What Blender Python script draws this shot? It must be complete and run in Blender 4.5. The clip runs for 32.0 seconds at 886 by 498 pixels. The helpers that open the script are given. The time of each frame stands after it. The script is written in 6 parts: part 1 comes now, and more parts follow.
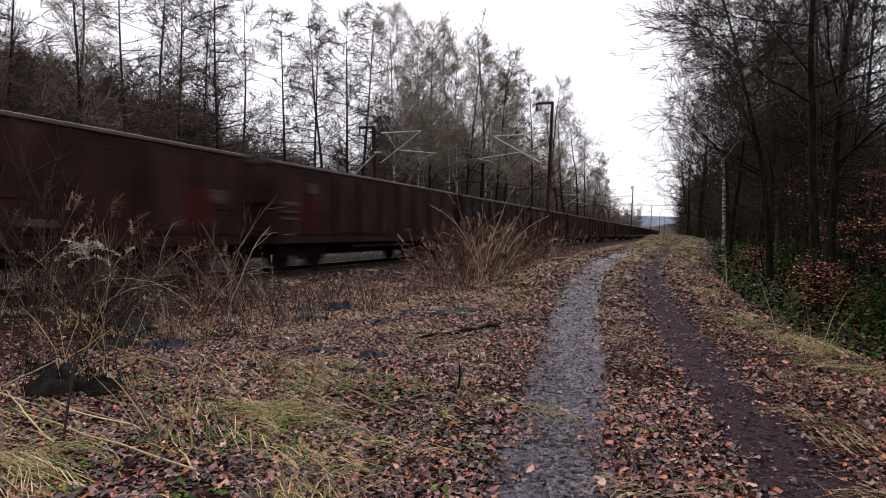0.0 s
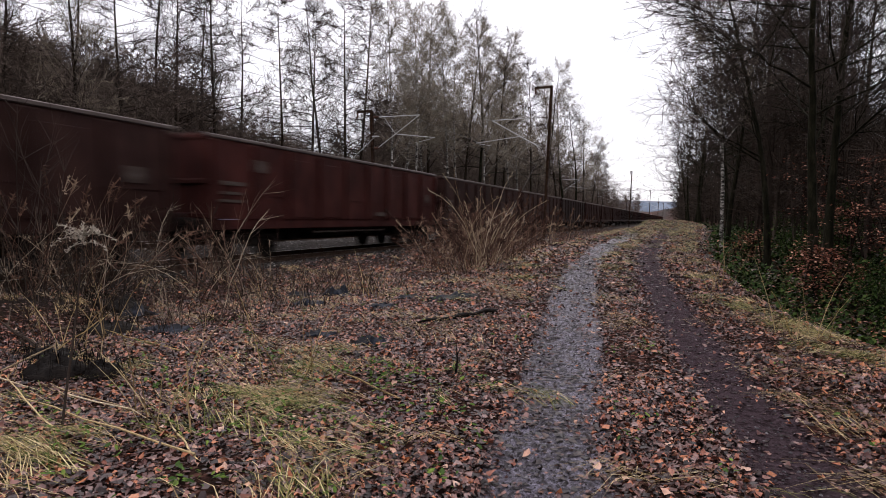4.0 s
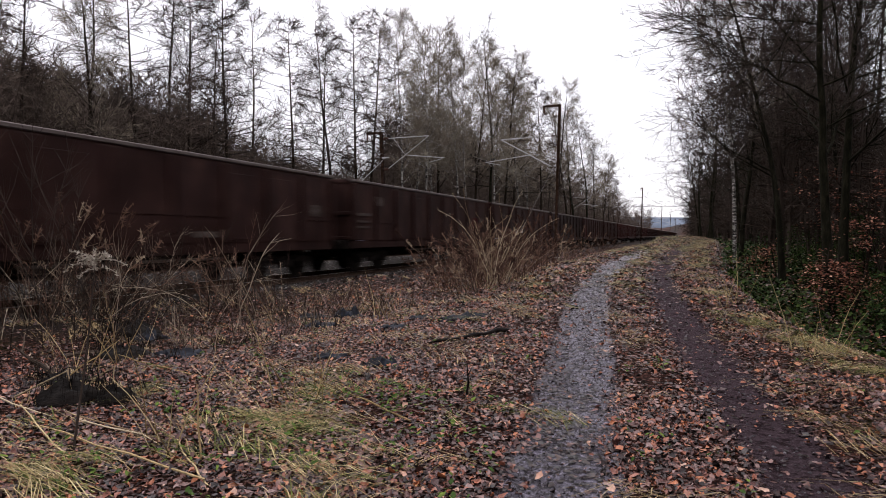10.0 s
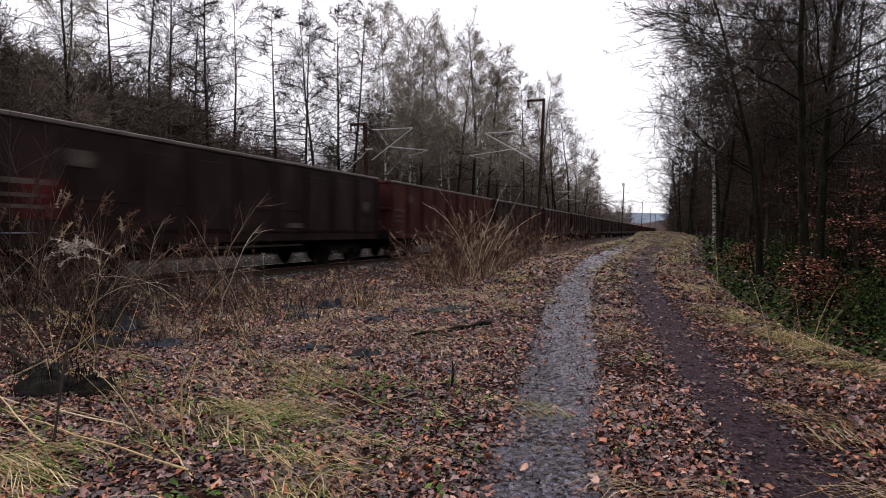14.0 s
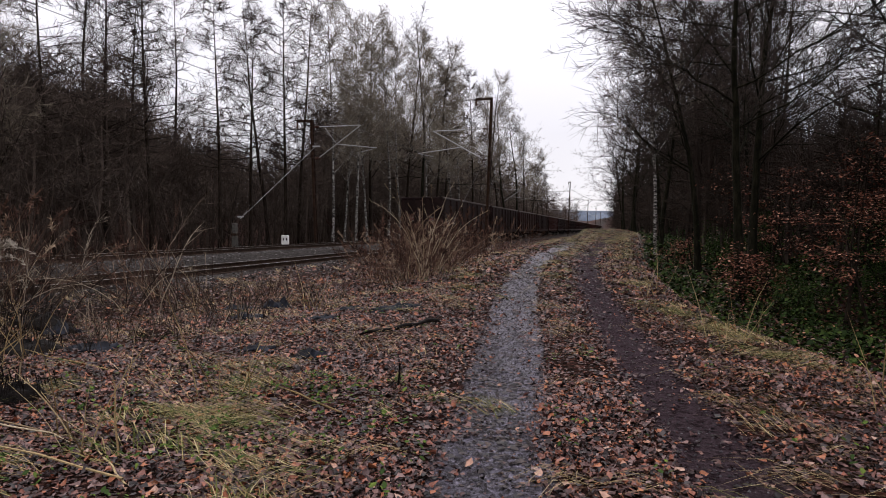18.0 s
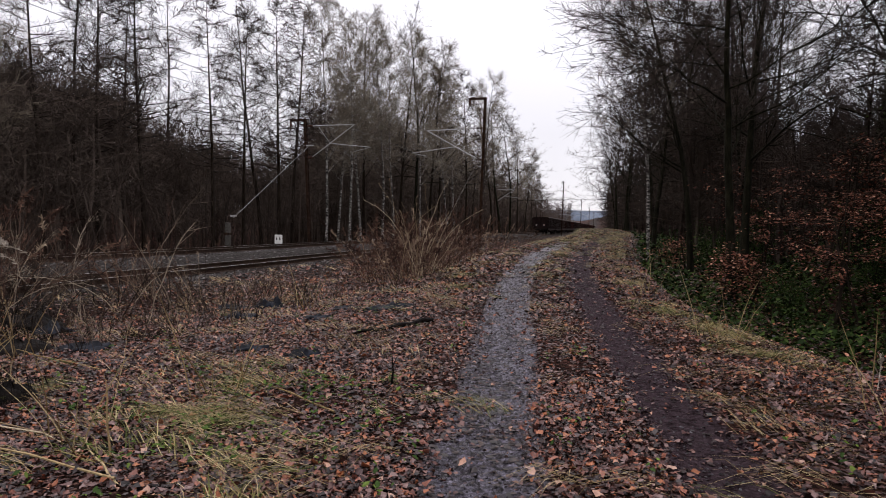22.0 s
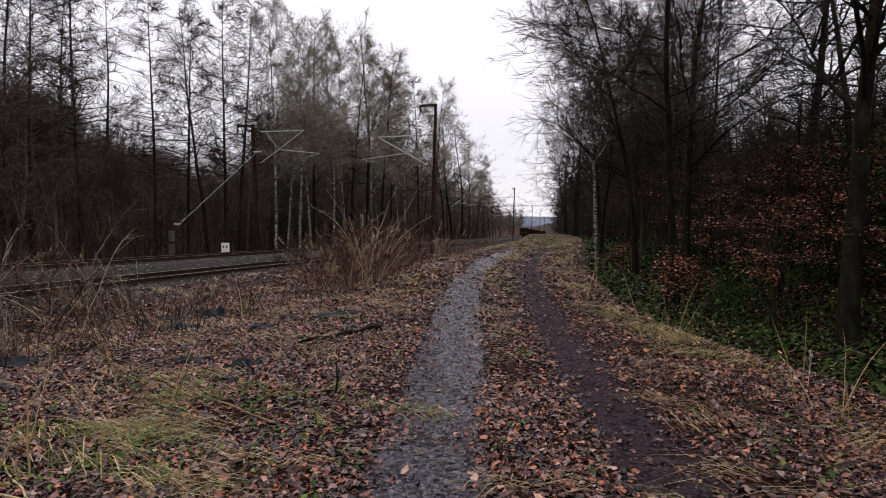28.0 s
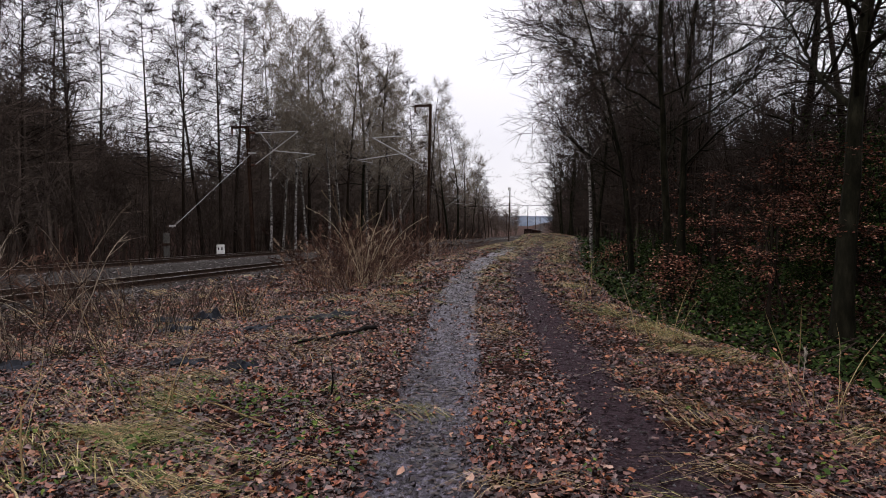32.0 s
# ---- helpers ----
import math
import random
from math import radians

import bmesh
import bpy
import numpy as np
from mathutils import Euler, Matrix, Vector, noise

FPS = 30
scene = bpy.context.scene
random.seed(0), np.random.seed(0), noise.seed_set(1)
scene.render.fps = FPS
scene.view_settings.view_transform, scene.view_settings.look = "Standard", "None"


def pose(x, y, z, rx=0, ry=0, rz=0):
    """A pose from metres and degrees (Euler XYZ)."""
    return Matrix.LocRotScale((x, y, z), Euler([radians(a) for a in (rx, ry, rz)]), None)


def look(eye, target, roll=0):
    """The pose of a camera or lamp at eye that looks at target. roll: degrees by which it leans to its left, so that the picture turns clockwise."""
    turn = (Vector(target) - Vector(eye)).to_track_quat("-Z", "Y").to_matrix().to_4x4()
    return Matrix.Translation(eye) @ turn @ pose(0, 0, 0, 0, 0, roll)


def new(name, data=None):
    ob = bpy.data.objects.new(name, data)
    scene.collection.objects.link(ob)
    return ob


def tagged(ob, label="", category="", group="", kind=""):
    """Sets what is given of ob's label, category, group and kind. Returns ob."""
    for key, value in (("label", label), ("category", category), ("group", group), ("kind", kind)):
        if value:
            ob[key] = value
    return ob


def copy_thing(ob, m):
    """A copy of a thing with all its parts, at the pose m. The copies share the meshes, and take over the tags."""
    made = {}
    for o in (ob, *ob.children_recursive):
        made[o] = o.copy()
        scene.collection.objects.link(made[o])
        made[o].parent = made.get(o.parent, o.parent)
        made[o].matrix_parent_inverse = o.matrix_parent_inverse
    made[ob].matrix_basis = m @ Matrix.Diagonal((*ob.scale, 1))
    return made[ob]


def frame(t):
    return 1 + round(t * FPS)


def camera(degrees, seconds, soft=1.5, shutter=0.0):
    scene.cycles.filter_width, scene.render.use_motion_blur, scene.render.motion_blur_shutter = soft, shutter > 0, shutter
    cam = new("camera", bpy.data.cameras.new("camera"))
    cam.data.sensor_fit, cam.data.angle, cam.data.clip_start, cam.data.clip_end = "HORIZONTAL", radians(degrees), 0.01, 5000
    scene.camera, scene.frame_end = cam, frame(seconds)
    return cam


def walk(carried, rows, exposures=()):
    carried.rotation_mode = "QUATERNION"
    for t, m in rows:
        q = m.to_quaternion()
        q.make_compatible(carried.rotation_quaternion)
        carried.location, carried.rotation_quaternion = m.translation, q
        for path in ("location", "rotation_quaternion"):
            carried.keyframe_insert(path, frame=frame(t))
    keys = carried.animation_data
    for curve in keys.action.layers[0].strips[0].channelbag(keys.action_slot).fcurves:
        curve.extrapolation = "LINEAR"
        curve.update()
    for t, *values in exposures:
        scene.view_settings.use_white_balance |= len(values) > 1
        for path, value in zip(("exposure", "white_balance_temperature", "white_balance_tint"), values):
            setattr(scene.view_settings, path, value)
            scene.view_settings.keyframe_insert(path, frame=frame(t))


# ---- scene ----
# camera: seconds, turn to the left, tilt, lean (degrees), place (metres)
PATH = [
    (0, 10.62, -1.49, 0.42, -0.038, -0.040, 1.550),
    (0.5, 10.53, -1.38, 0.47, -0.041, -0.041, 1.559),
    (1, 10.49, -1.42, 0.39, -0.042, -0.041, 1.555),
    (1.5, 10.66, -1.52, 0.32, -0.039, -0.038, 1.553),
    (2, 10.32, -1.74, 0.26, -0.040, -0.038, 1.558),
    (2.5, 9.99, -1.95, 0.18, -0.030, -0.030, 1.546),
    (3, 10.16, -1.92, 0.34, -0.036, -0.031, 1.550),
    (3.5, 10.33, -2.62, 0.42, -0.031, -0.034, 1.558),
    (5.5, 10.99, -3.28, 0.89, -0.037, -0.021, 1.546),
    (6, 11.18, -3.60, 1.03, -0.045, -0.024, 1.547),
    (6.5, 10.87, -3.10, 0.87, -0.041, -0.028, 1.549),
    (7, 10.42, -2.78, 0.50, -0.033, -0.027, 1.553),
    (7.5, 10.46, -2.00, -0.07, -0.026, -0.032, 1.555),
    (8, 10.56, -1.63, -0.04, -0.023, -0.022, 1.556),
    (8.5, 10.66, -1.33, -0.23, -0.013, -0.022, 1.558),
    (9, 10.99, -1.33, -0.31, -0.014, -0.019, 1.559),
    (9.5, 11.07, -1.25, -0.48, -0.009, -0.023, 1.559),
    (10, 11.53, -1.09, -0.41, -0.009, -0.025, 1.563),
    (10.5, 11.65, -1.21, -0.36, -0.013, -0.030, 1.557),
    (11, 11.78, -1.82, -0.24, -0.019, -0.030, 1.559),
    (11.5, 10.73, -1.68, -0.09, -0.027, -0.027, 1.556),
    (12, 10.44, -1.87, 0.12, -0.036, -0.024, 1.557),
    (12.5, 10.06, -1.74, 0.21, -0.037, -0.028, 1.558),
    (13, 9.90, -1.77, 0.26, -0.042, -0.028, 1.555),
    (13.5, 10.04, -1.75, 0.38, -0.053, -0.038, 1.560),
    (15.5, 7.13, -1.82, -0.10, -0.025, -0.021, 1.561),
    (16, 6.04, -1.64, -0.33, -0.007, -0.019, 1.556),
    (16.5, 5.85, -1.85, -0.52, 0.000, -0.012, 1.554),
    (17, 5.62, -1.97, -0.46, -0.007, -0.005, 1.549),
    (17.5, 5.36, -1.80, -0.27, -0.014, -0.009, 1.552),
    (18, 5.16, -1.93, 0.11, -0.014, -0.018, 1.555),
    (18.5, 4.97, -1.83, 0.17, -0.022, -0.014, 1.556),
    (19, 5.20, -1.76, 0.09, -0.018, -0.019, 1.553),
    (19.5, 5.20, -1.70, 0.14, -0.018, -0.015, 1.555),
    (20, 4.91, -1.55, 0.27, -0.013, -0.016, 1.549),
    (20.5, 5.01, -1.68, 0.28, -0.012, -0.018, 1.552),
    (21, 4.89, -1.84, 0.30, -0.014, -0.016, 1.551),
    (21.5, 4.97, -1.76, -0.02, -0.014, -0.020, 1.558),
    (22, 4.57, -1.97, 0.19, -0.012, -0.023, 1.554),
    (22.5, 2.67, -1.96, 0.81, -0.004, -0.016, 1.551),
    (23, -0.11, -1.79, 0.68, 0.027, 0.015, 1.549),
    (23.5, -2.02, -1.32, -0.00, 0.069, 0.029, 1.549),
    (24, -2.71, -1.48, -0.52, 0.089, 0.043, 1.544),
    (24.5, -2.20, -1.17, -0.64, 0.093, 0.053, 1.538),
    (25, -1.90, -1.37, -0.83, 0.094, 0.059, 1.535),
    (25.5, -1.66, -1.57, -0.94, 0.096, 0.053, 1.542),
    (27.5, -0.27, -1.47, -0.59, 0.082, 0.037, 1.543),
    (28, 0.19, -1.35, -0.28, 0.069, 0.028, 1.538),
    (28.5, 1.43, -1.66, -0.27, 0.062, 0.016, 1.539),
    (29, 1.05, -1.57, -0.30, 0.064, 0.013, 1.541),
    (29.5, 1.13, -1.41, -0.31, 0.060, 0.012, 1.540),
    (30, 1.20, -1.59, -0.03, 0.054, 0.019, 1.541),
    (30.5, 0.70, -1.44, -0.16, 0.061, 0.037, 1.535),
    (31, 0.83, -1.50, -0.14, 0.059, 0.030, 1.537),
    (31.5, 0.29, -1.51, -0.30, 0.071, 0.034, 1.535),
    (32, -0.18, -1.34, -0.70, 0.080, 0.036, 1.537),
]


def aim(turn, tilt, lean, x, y, z):
    return pose(x, y, z, 0, 0, turn) @ pose(0, 0, 0, 90 + tilt) @ pose(0, 0, 0, 0, 0, lean)


cam = camera(71.7, 32.0, soft=0.9, shutter=0.7)
walk(cam, [(t, aim(*row)) for t, *row in PATH], exposures=[(0, 0.27, 6580, 16), (14, 0.25, 6580, 16), (16.3, 0.27, 6580, 16), (18, -0.04, 6580, 16), (32, -0.05, 6580, 16)])

# ---- overcast light ----
world = bpy.data.worlds.new("overcast_sky")
scene.world = world
world.use_nodes = True
wn, wl = world.node_tree.nodes, world.node_tree.links
wn.clear()
sky = wn.new("ShaderNodeTexSky")
sky.sky_type, sky.sun_disc = "NISHITA", False
sky.sun_elevation, sky.sun_rotation = radians(60), radians(-20)
sky_level = wn.new("ShaderNodeMix")
sky_level.data_type, sky_level.blend_type = "RGBA", "MULTIPLY"
sky_level.inputs[0].default_value = 1.0
sky_level.inputs[7].default_value = (0.12, 0.12, 0.12, 1)
cloud_noise = wn.new("ShaderNodeTexNoise")
cloud_noise.inputs["Scale"].default_value = 2.2
cloud_noise.inputs["Detail"].default_value = 4
cloud_ramp = wn.new("ShaderNodeValToRGB")
cloud_ramp.color_ramp.elements[0].color = (0.93, 0.94, 1.0, 1)
cloud_ramp.color_ramp.elements[1].color = (1.12, 1.12, 1.14, 1)
# an overcast vault: the zenith about twice as bright as the horizon
vault = wn.new("ShaderNodeTexCoord")
vault_z = wn.new("ShaderNodeSeparateXYZ")
vault_up = wn.new("ShaderNodeMapRange")
vault_up.inputs["From Min"].default_value, vault_up.inputs["From Max"].default_value = 0.15, 1.0
vault_up.inputs["To Min"].default_value, vault_up.inputs["To Max"].default_value = 0.95, 2.3
vault_mul = wn.new("ShaderNodeMix")
vault_mul.data_type, vault_mul.blend_type = "RGBA", "MULTIPLY"
vault_mul.inputs[0].default_value = 1.0
wl.new(vault.outputs["Generated"], vault_z.inputs["Vector"])
wl.new(vault_z.outputs["Z"], vault_up.inputs["Value"])
wl.new(vault_up.outputs["Result"], vault_mul.inputs[7])
veil = wn.new("ShaderNodeMix")
veil.data_type = "RGBA"
veil.inputs[0].default_value = 0.9
back = wn.new("ShaderNodeBackground")
back.inputs["Strength"].default_value = 1.0
world_out = wn.new("ShaderNodeOutputWorld")
wl.new(sky.outputs["Color"], sky_level.inputs[6])
wl.new(cloud_noise.outputs["Fac"], cloud_ramp.inputs["Fac"])
wl.new(sky_level.outputs[2], veil.inputs[6])
wl.new(cloud_ramp.outputs["Color"], vault_mul.inputs[6])
wl.new(vault_mul.outputs[2], veil.inputs[7])
wl.new(veil.outputs[2], back.inputs["Color"])
wl.new(back.outputs["Background"], world_out.inputs["Surface"])
sun = new("sun", bpy.data.lights.new("sun", "SUN"))
sun.data.energy, sun.data.angle, sun.data.color = 0.5, radians(50), (1.0, 0.97, 0.93)
sun.matrix_world = look((-6, 16, 30), (0, 0, 0))

# ---- plan ----
HEAD = radians(10.7)                                   # the railway runs straight, to the right of +y
AHEAD = Vector((math.sin(HEAD), math.cos(HEAD), 0))
ASIDE = Vector((-math.cos(HEAD), math.sin(HEAD), 0))   # to the left of the railway
NEAR, FAR = 12.08, 16.08                               # the two tracks' centre lines, metres to the left
RAIL_NEAR, RAIL_FAR = 0.36, 0.68                       # height of the rail heads


def along(s, p, z=0.0):
    """A place s metres along the railway and p metres to its left, from the camera's foot."""
    v = AHEAD * s + ASIDE * p
    return Vector((v.x, v.y, z))


def rail_frame(x, y):
    return x * AHEAD.x + y * AHEAD.y, x * ASIDE.x + y * ASIDE.y


def bend_of_track(y):
    t, u = min(1.0, max(0.0, (y - 8) / 18)), min(1.0, max(0.0, (y - 36) / 12))
    bend = 3.42 * (t ** 3 - t ** 4 / 2) + 0.19 * max(0, y - 26)
    return 0.55 + 0.045 * y + bend - 1.14 * (u ** 3 - u ** 4 / 2) - 0.095 * max(0, y - 48)


MID = [bend_of_track(0.1 * k) for k in range(2002)]


def path_mid(y):
    """x of the strip between the two ruts."""
    if y <= 0:
        return MID[0]
    if y >= 200:
        return bend_of_track(y)
    k = y * 10
    i = int(k)
    return MID[i] + (MID[i + 1] - MID[i]) * (k - i)


def verge(x, y):
    """Metres from the strip between the ruts, less the widening of the verge near the clearing."""
    return x - path_mid(y) - 1.0 * (1 - step(4.5, 11.0, y))


def rise(y):
    """The track climbs to a low crest."""
    return 1.55 * (1 - math.exp(-(max(0, y - 5) / 27) ** 1.3)) * (1 - step(85, 170, y))


def step(a, b, v):
    if v <= a:
        return 0.0
    if v >= b:
        return 1.0
    t = (v - a) / (b - a)
    return t * t * (3 - 2 * t)


def rut_depth(x, y):
    d = x - path_mid(y)
    if abs(d) > 1.7:
        return 0.0, 0.0
    wide = 0.33 - 0.06 * step(20, 60, y)
    left = math.exp(-(((d + 0.77) / (wide * 1.25)) ** 4)) * (1 - step(24, 33, y))
    right = math.exp(-(((d - 0.77) / (wide * 1.08)) ** 4)) * (1 - step(32, 50, y))
    return left, right


def height(x, y):
    """The ground's height."""
    s, p = rail_frame(x, y)
    d = x - path_mid(y)
    z = 0.05 * noise.noise((x * 0.35, y * 0.35, 0)) + 0.025 * noise.noise((x * 1.3, y * 1.3, 3))
    a, b = rut_depth(x, y)
    z -= 0.05 * a + 0.06 * b
    ditch = step(2.2, 3.3, verge(x, y)) * 0.75
    bank = step(5.0, 16.0, d) * 3.4 + step(14, 60, d) * 9.0
    z += bank - ditch
    z += rise(y) * (1 - step(2.0 - step(22, 40, y), 5.2 - 2.0 * step(22, 40, y), -d))
    z += step(3.0, 6.0, d) * 0.25 * noise.noise((x * 0.5, y * 0.5, 9))
    z += 0.2 * step(7.6, 9.2, p) * (1 - step(22, 25, p)) - 0.4 * step(18.5, 22, p)
    z += step(24, 90, p) * 14.0 * (1 - 0.8 * step(40, 150, s))
    z += step(250, 900, y) * 12.0
    return z

def grassy(x, y):
    """How grassy the floor is: the matted patch before the thicket, the verges, and the track's far end."""
    d = x - path_mid(y)
    a = math.exp(-(((x + 2.4) / 1.9) ** 2 + ((y - 4.6) / 1.8) ** 2)) * (0.35 + 1.9 * noise.noise((x * 1.1, y * 1.6, 7)))
    b = math.exp(-(((verge(x, y) - 2.15) / 0.5) ** 2)) * (0.35 + 0.9 * noise.noise((x * 0.8, y * 0.8, 2)))
    c = step(9, 20, y) * math.exp(-((d / 0.45) ** 2)) * (0.5 + 0.5 * noise.noise((x * 0.8, y * 0.5, 12)))
    f = step(15, 22, y) * math.exp(-(((d - 1.9) / 0.6) ** 2)) * 0.6
    e = step(9, 14, y) * math.exp(-(((d + 1.9) / 0.8) ** 2)) * 0.28
    g = step(23, 31, y) * (1 - step(1.8, 2.6, abs(d))) * 0.8
    return max(0.0, min(1.0, max(a * 0.58, b, c, e, f, g)))


# ---- materials ----
def node_material(name, rough=0.8, metal=0.0, spec=0.04):
    m = bpy.data.materials.new(name)
    m.use_nodes = True
    b = m.node_tree.nodes["Principled BSDF"]
    b.inputs["Roughness"].default_value, b.inputs["Metallic"].default_value = rough, metal
    b.inputs["Specular IOR Level"].default_value = spec
    return m, m.node_tree.nodes, m.node_tree.links, b


def ramp(n, stops):
    r = n.new("ShaderNodeValToRGB")
    e = r.color_ramp.elements
    e[0].position, e[0].color = stops[0][0], (*stops[0][1], 1)
    e[1].position, e[1].color = stops[-1][0], (*stops[-1][1], 1)
    for pos, col in stops[1:-1]:
        k = e.new(pos)
        k.color = (*col, 1)
    return r


def noise_tex(n, l, scale, detail=5, rough=0.6, stretch=None, space="Object"):
    tc = n.new("ShaderNodeTexCoord")
    mp = n.new("ShaderNodeMapping")
    if stretch:
        mp.inputs["Scale"].default_value = stretch
    t = n.new("ShaderNodeTexNoise")
    t.inputs["Scale"].default_value, t.inputs["Detail"].default_value, t.inputs["Roughness"].default_value = scale, detail, rough
    l.new(tc.outputs[space], mp.inputs["Vector"])
    l.new(mp.outputs["Vector"], t.inputs["Vector"])
    return t


def mixed(n, l, fac, a, b, mode="MIX"):
    m = n.new("ShaderNodeMix")
    m.data_type, m.blend_type = "RGBA", mode
    for sock, v in ((m.inputs[0], fac), (m.inputs[6], a), (m.inputs[7], b)):
        if isinstance(v, bpy.types.NodeSocket):
            l.new(v, sock)
        else:
            sock.default_value = v if isinstance(v, (int, float)) else (*v, 1)
    return m.outputs[2]


def bumped(n, l, b, src, strength=0.4, dist=0.02):
    k = n.new("ShaderNodeBump")
    k.inputs["Strength"].default_value, k.inputs["Distance"].default_value = strength, dist
    l.new(src, k.inputs["Height"])
    l.new(k.outputs["Normal"], b.inputs["Normal"])


def two_scale(name, dark, mid, light, scale, rough=0.85, metal=0.0, bump=0.4, big=0.25, tint=(0.8, 0.78, 0.75), stretch=None, dist=0.01, island=0.0, spec=0.04):
    """Grain and blotches: a fine noise through three colours, shaded by a broad one; island: how far loose pieces differ."""
    m, n, l, b = node_material(name, rough, metal, spec)
    fine = noise_tex(n, l, scale, 6, 0.65, stretch)
    r = ramp(n, [(0.3, dark), (0.5, mid), (0.72, light)])
    l.new(fine.outputs["Fac"], r.inputs["Fac"])
    broad = noise_tex(n, l, scale * big, 3, 0.5)
    br = ramp(n, [(0.35, tint), (0.65, (1, 1, 1))])
    l.new(broad.outputs["Fac"], br.inputs["Fac"])
    col = mixed(n, l, 1.0, r.outputs["Color"], br.outputs["Color"], "MULTIPLY")
    if island:
        g = n.new("ShaderNodeNewGeometry")
        ir = ramp(n, [(0.0, (1 - island,) * 3), (1.0, (1 + island,) * 3)])
        l.new(g.outputs["Random Per Island"], ir.inputs["Fac"])
        col = mixed(n, l, 1.0, col, ir.outputs["Color"], "MULTIPLY")
    l.new(col, b.inputs["Base Color"])
    if bump:
        bumped(n, l, b, fine.outputs["Fac"], bump, dist)
    return m


def island_material(name, stops, rough=0.7, spec=0.04, grain=30.0):
    """Loose pieces, each with a colour of its own out of the stops, with fine blotches."""
    m, n, l, b = node_material(name, rough, 0, spec)
    g = n.new("ShaderNodeNewGeometry")
    r = ramp(n, stops)
    oi = n.new("ShaderNodeObjectInfo")
    add = n.new("ShaderNodeMath")
    add.operation = "ADD"
    l.new(g.outputs["Random Per Island"], add.inputs[0])
    l.new(oi.outputs["Random"], add.inputs[1])
    wrap = n.new("ShaderNodeMath")
    wrap.operation = "FRACT"
    l.new(add.outputs[0], wrap.inputs[0])
    l.new(wrap.outputs[0], r.inputs["Fac"])
    t = noise_tex(n, l, grain, 3)
    tr = ramp(n, [(0.3, (0.65, 0.65, 0.65)), (0.7, (1.15, 1.15, 1.15))])
    l.new(t.outputs["Fac"], tr.inputs["Fac"])
    l.new(mixed(n, l, 1.0, r.outputs["Color"], tr.outputs["Color"], "MULTIPLY"), b.inputs["Base Color"])
    return m


def ground_material():
    m, n, l, b = node_material("forest_floor", 0.85, 0, 0.04)
    fine = noise_tex(n, l, 14, 8, 0.7)
    litter = ramp(n, [(0.3, (0.006, 0.004, 0.003)), (0.47, (0.022, 0.012, 0.008)), (0.6, (0.055, 0.026, 0.017)), (0.75, (0.12, 0.06, 0.04))])
    l.new(fine.outputs["Fac"], litter.inputs["Fac"])
    # a carpet of older leaves, each cell with its own brown
    tcv = n.new("ShaderNodeTexCoord")
    warp = noise_tex(n, l, 9, 3)
    shift = n.new("ShaderNodeVectorMath")
    shift.operation = "MULTIPLY_ADD"
    shift.inputs[1].default_value = (0.06, 0.06, 0.0)
    l.new(warp.outputs["Color"], shift.inputs[0])
    l.new(tcv.outputs["Object"], shift.inputs[2])
    cells = n.new("ShaderNodeTexVoronoi")
    cells.inputs["Scale"].default_value = 21
    l.new(shift.outputs[0], cells.inputs["Vector"])
    tone = n.new("ShaderNodeSeparateColor")
    l.new(cells.outputs["Color"], tone.inputs["Color"])
    old_leaf = ramp(n, [(0.0, (0.008, 0.004, 0.003)), (0.4, (0.024, 0.012, 0.010)), (0.7, (0.075, 0.029, 0.024)), (0.9, (0.15, 0.068, 0.054)), (1.0, (0.26, 0.15, 0.12))])
    l.new(tone.outputs[0], old_leaf.inputs["Fac"])
    # cells darken towards their edges: shade between leaves put into the colour
    gap_shade = ramp(n, [(0.25, (1, 1, 1)), (0.75, (0.25, 0.25, 0.25))])
    l.new(cells.outputs["Distance"], gap_shade.inputs["Fac"])
    carpet = mixed(n, l, 1.0, old_leaf.outputs["Color"], gap_shade.outputs["Color"], "MULTIPLY")
    broad = noise_tex(n, l, 0.55, 4, 0.6)
    green_fac = ramp(n, [(0.56, (0, 0, 0)), (0.78, (0.7, 0.7, 0.7))])
    l.new(broad.outputs["Fac"], green_fac.inputs["Fac"])
    grassy = ramp(n, [(0.3, (0.01, 0.012, 0.003)), (0.55, (0.055, 0.052, 0.014)), (0.75, (0.15, 0.125, 0.05))])
    l.new(fine.outputs["Fac"], grassy.inputs["Fac"])
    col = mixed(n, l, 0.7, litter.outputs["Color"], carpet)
    col = mixed(n, l, green_fac.outputs["Color"], col, grassy.outputs["Color"])
    at = n.new("ShaderNodeAttribute")
    at.attribute_name = "rut"
    tufted = n.new("ShaderNodeMath")
    tufted.operation = "MULTIPLY"
    l.new(at.outputs["Alpha"], tufted.inputs[0])
    patch = ramp(n, [(0.35, (0.35, 0.35, 0.35)), (0.6, (1, 1, 1))])
    l.new(noise_tex(n, l, 3.0, 4, 0.6).outputs["Fac"], patch.inputs["Fac"])
    l.new(patch.outputs["Color"], tufted.inputs[1])
    col = mixed(n, l, tufted.outputs[0], col, grassy.outputs["Color"])
    # the worn ruts: dark wet fines with small stones
    grit = noise_tex(n, l, 26, 8, 0.8)
    # the pale bluish tones paint in the sky's reflection on the wet rut
    gravel = ramp(n, [(0.34, (0.008, 0.006, 0.009)), (0.45, (0.045, 0.038, 0.052)), (0.55, (0.16, 0.143, 0.19)), (0.68, (0.38, 0.35, 0.44))])
    l.new(grit.outputs["Fac"], gravel.inputs["Fac"])
    mud = ramp(n, [(0.35, (0.024, 0.015, 0.017)), (0.55, (0.056, 0.038, 0.045)), (0.75, (0.13, 0.092, 0.104))])
    l.new(grit.outputs["Fac"], mud.inputs["Fac"])
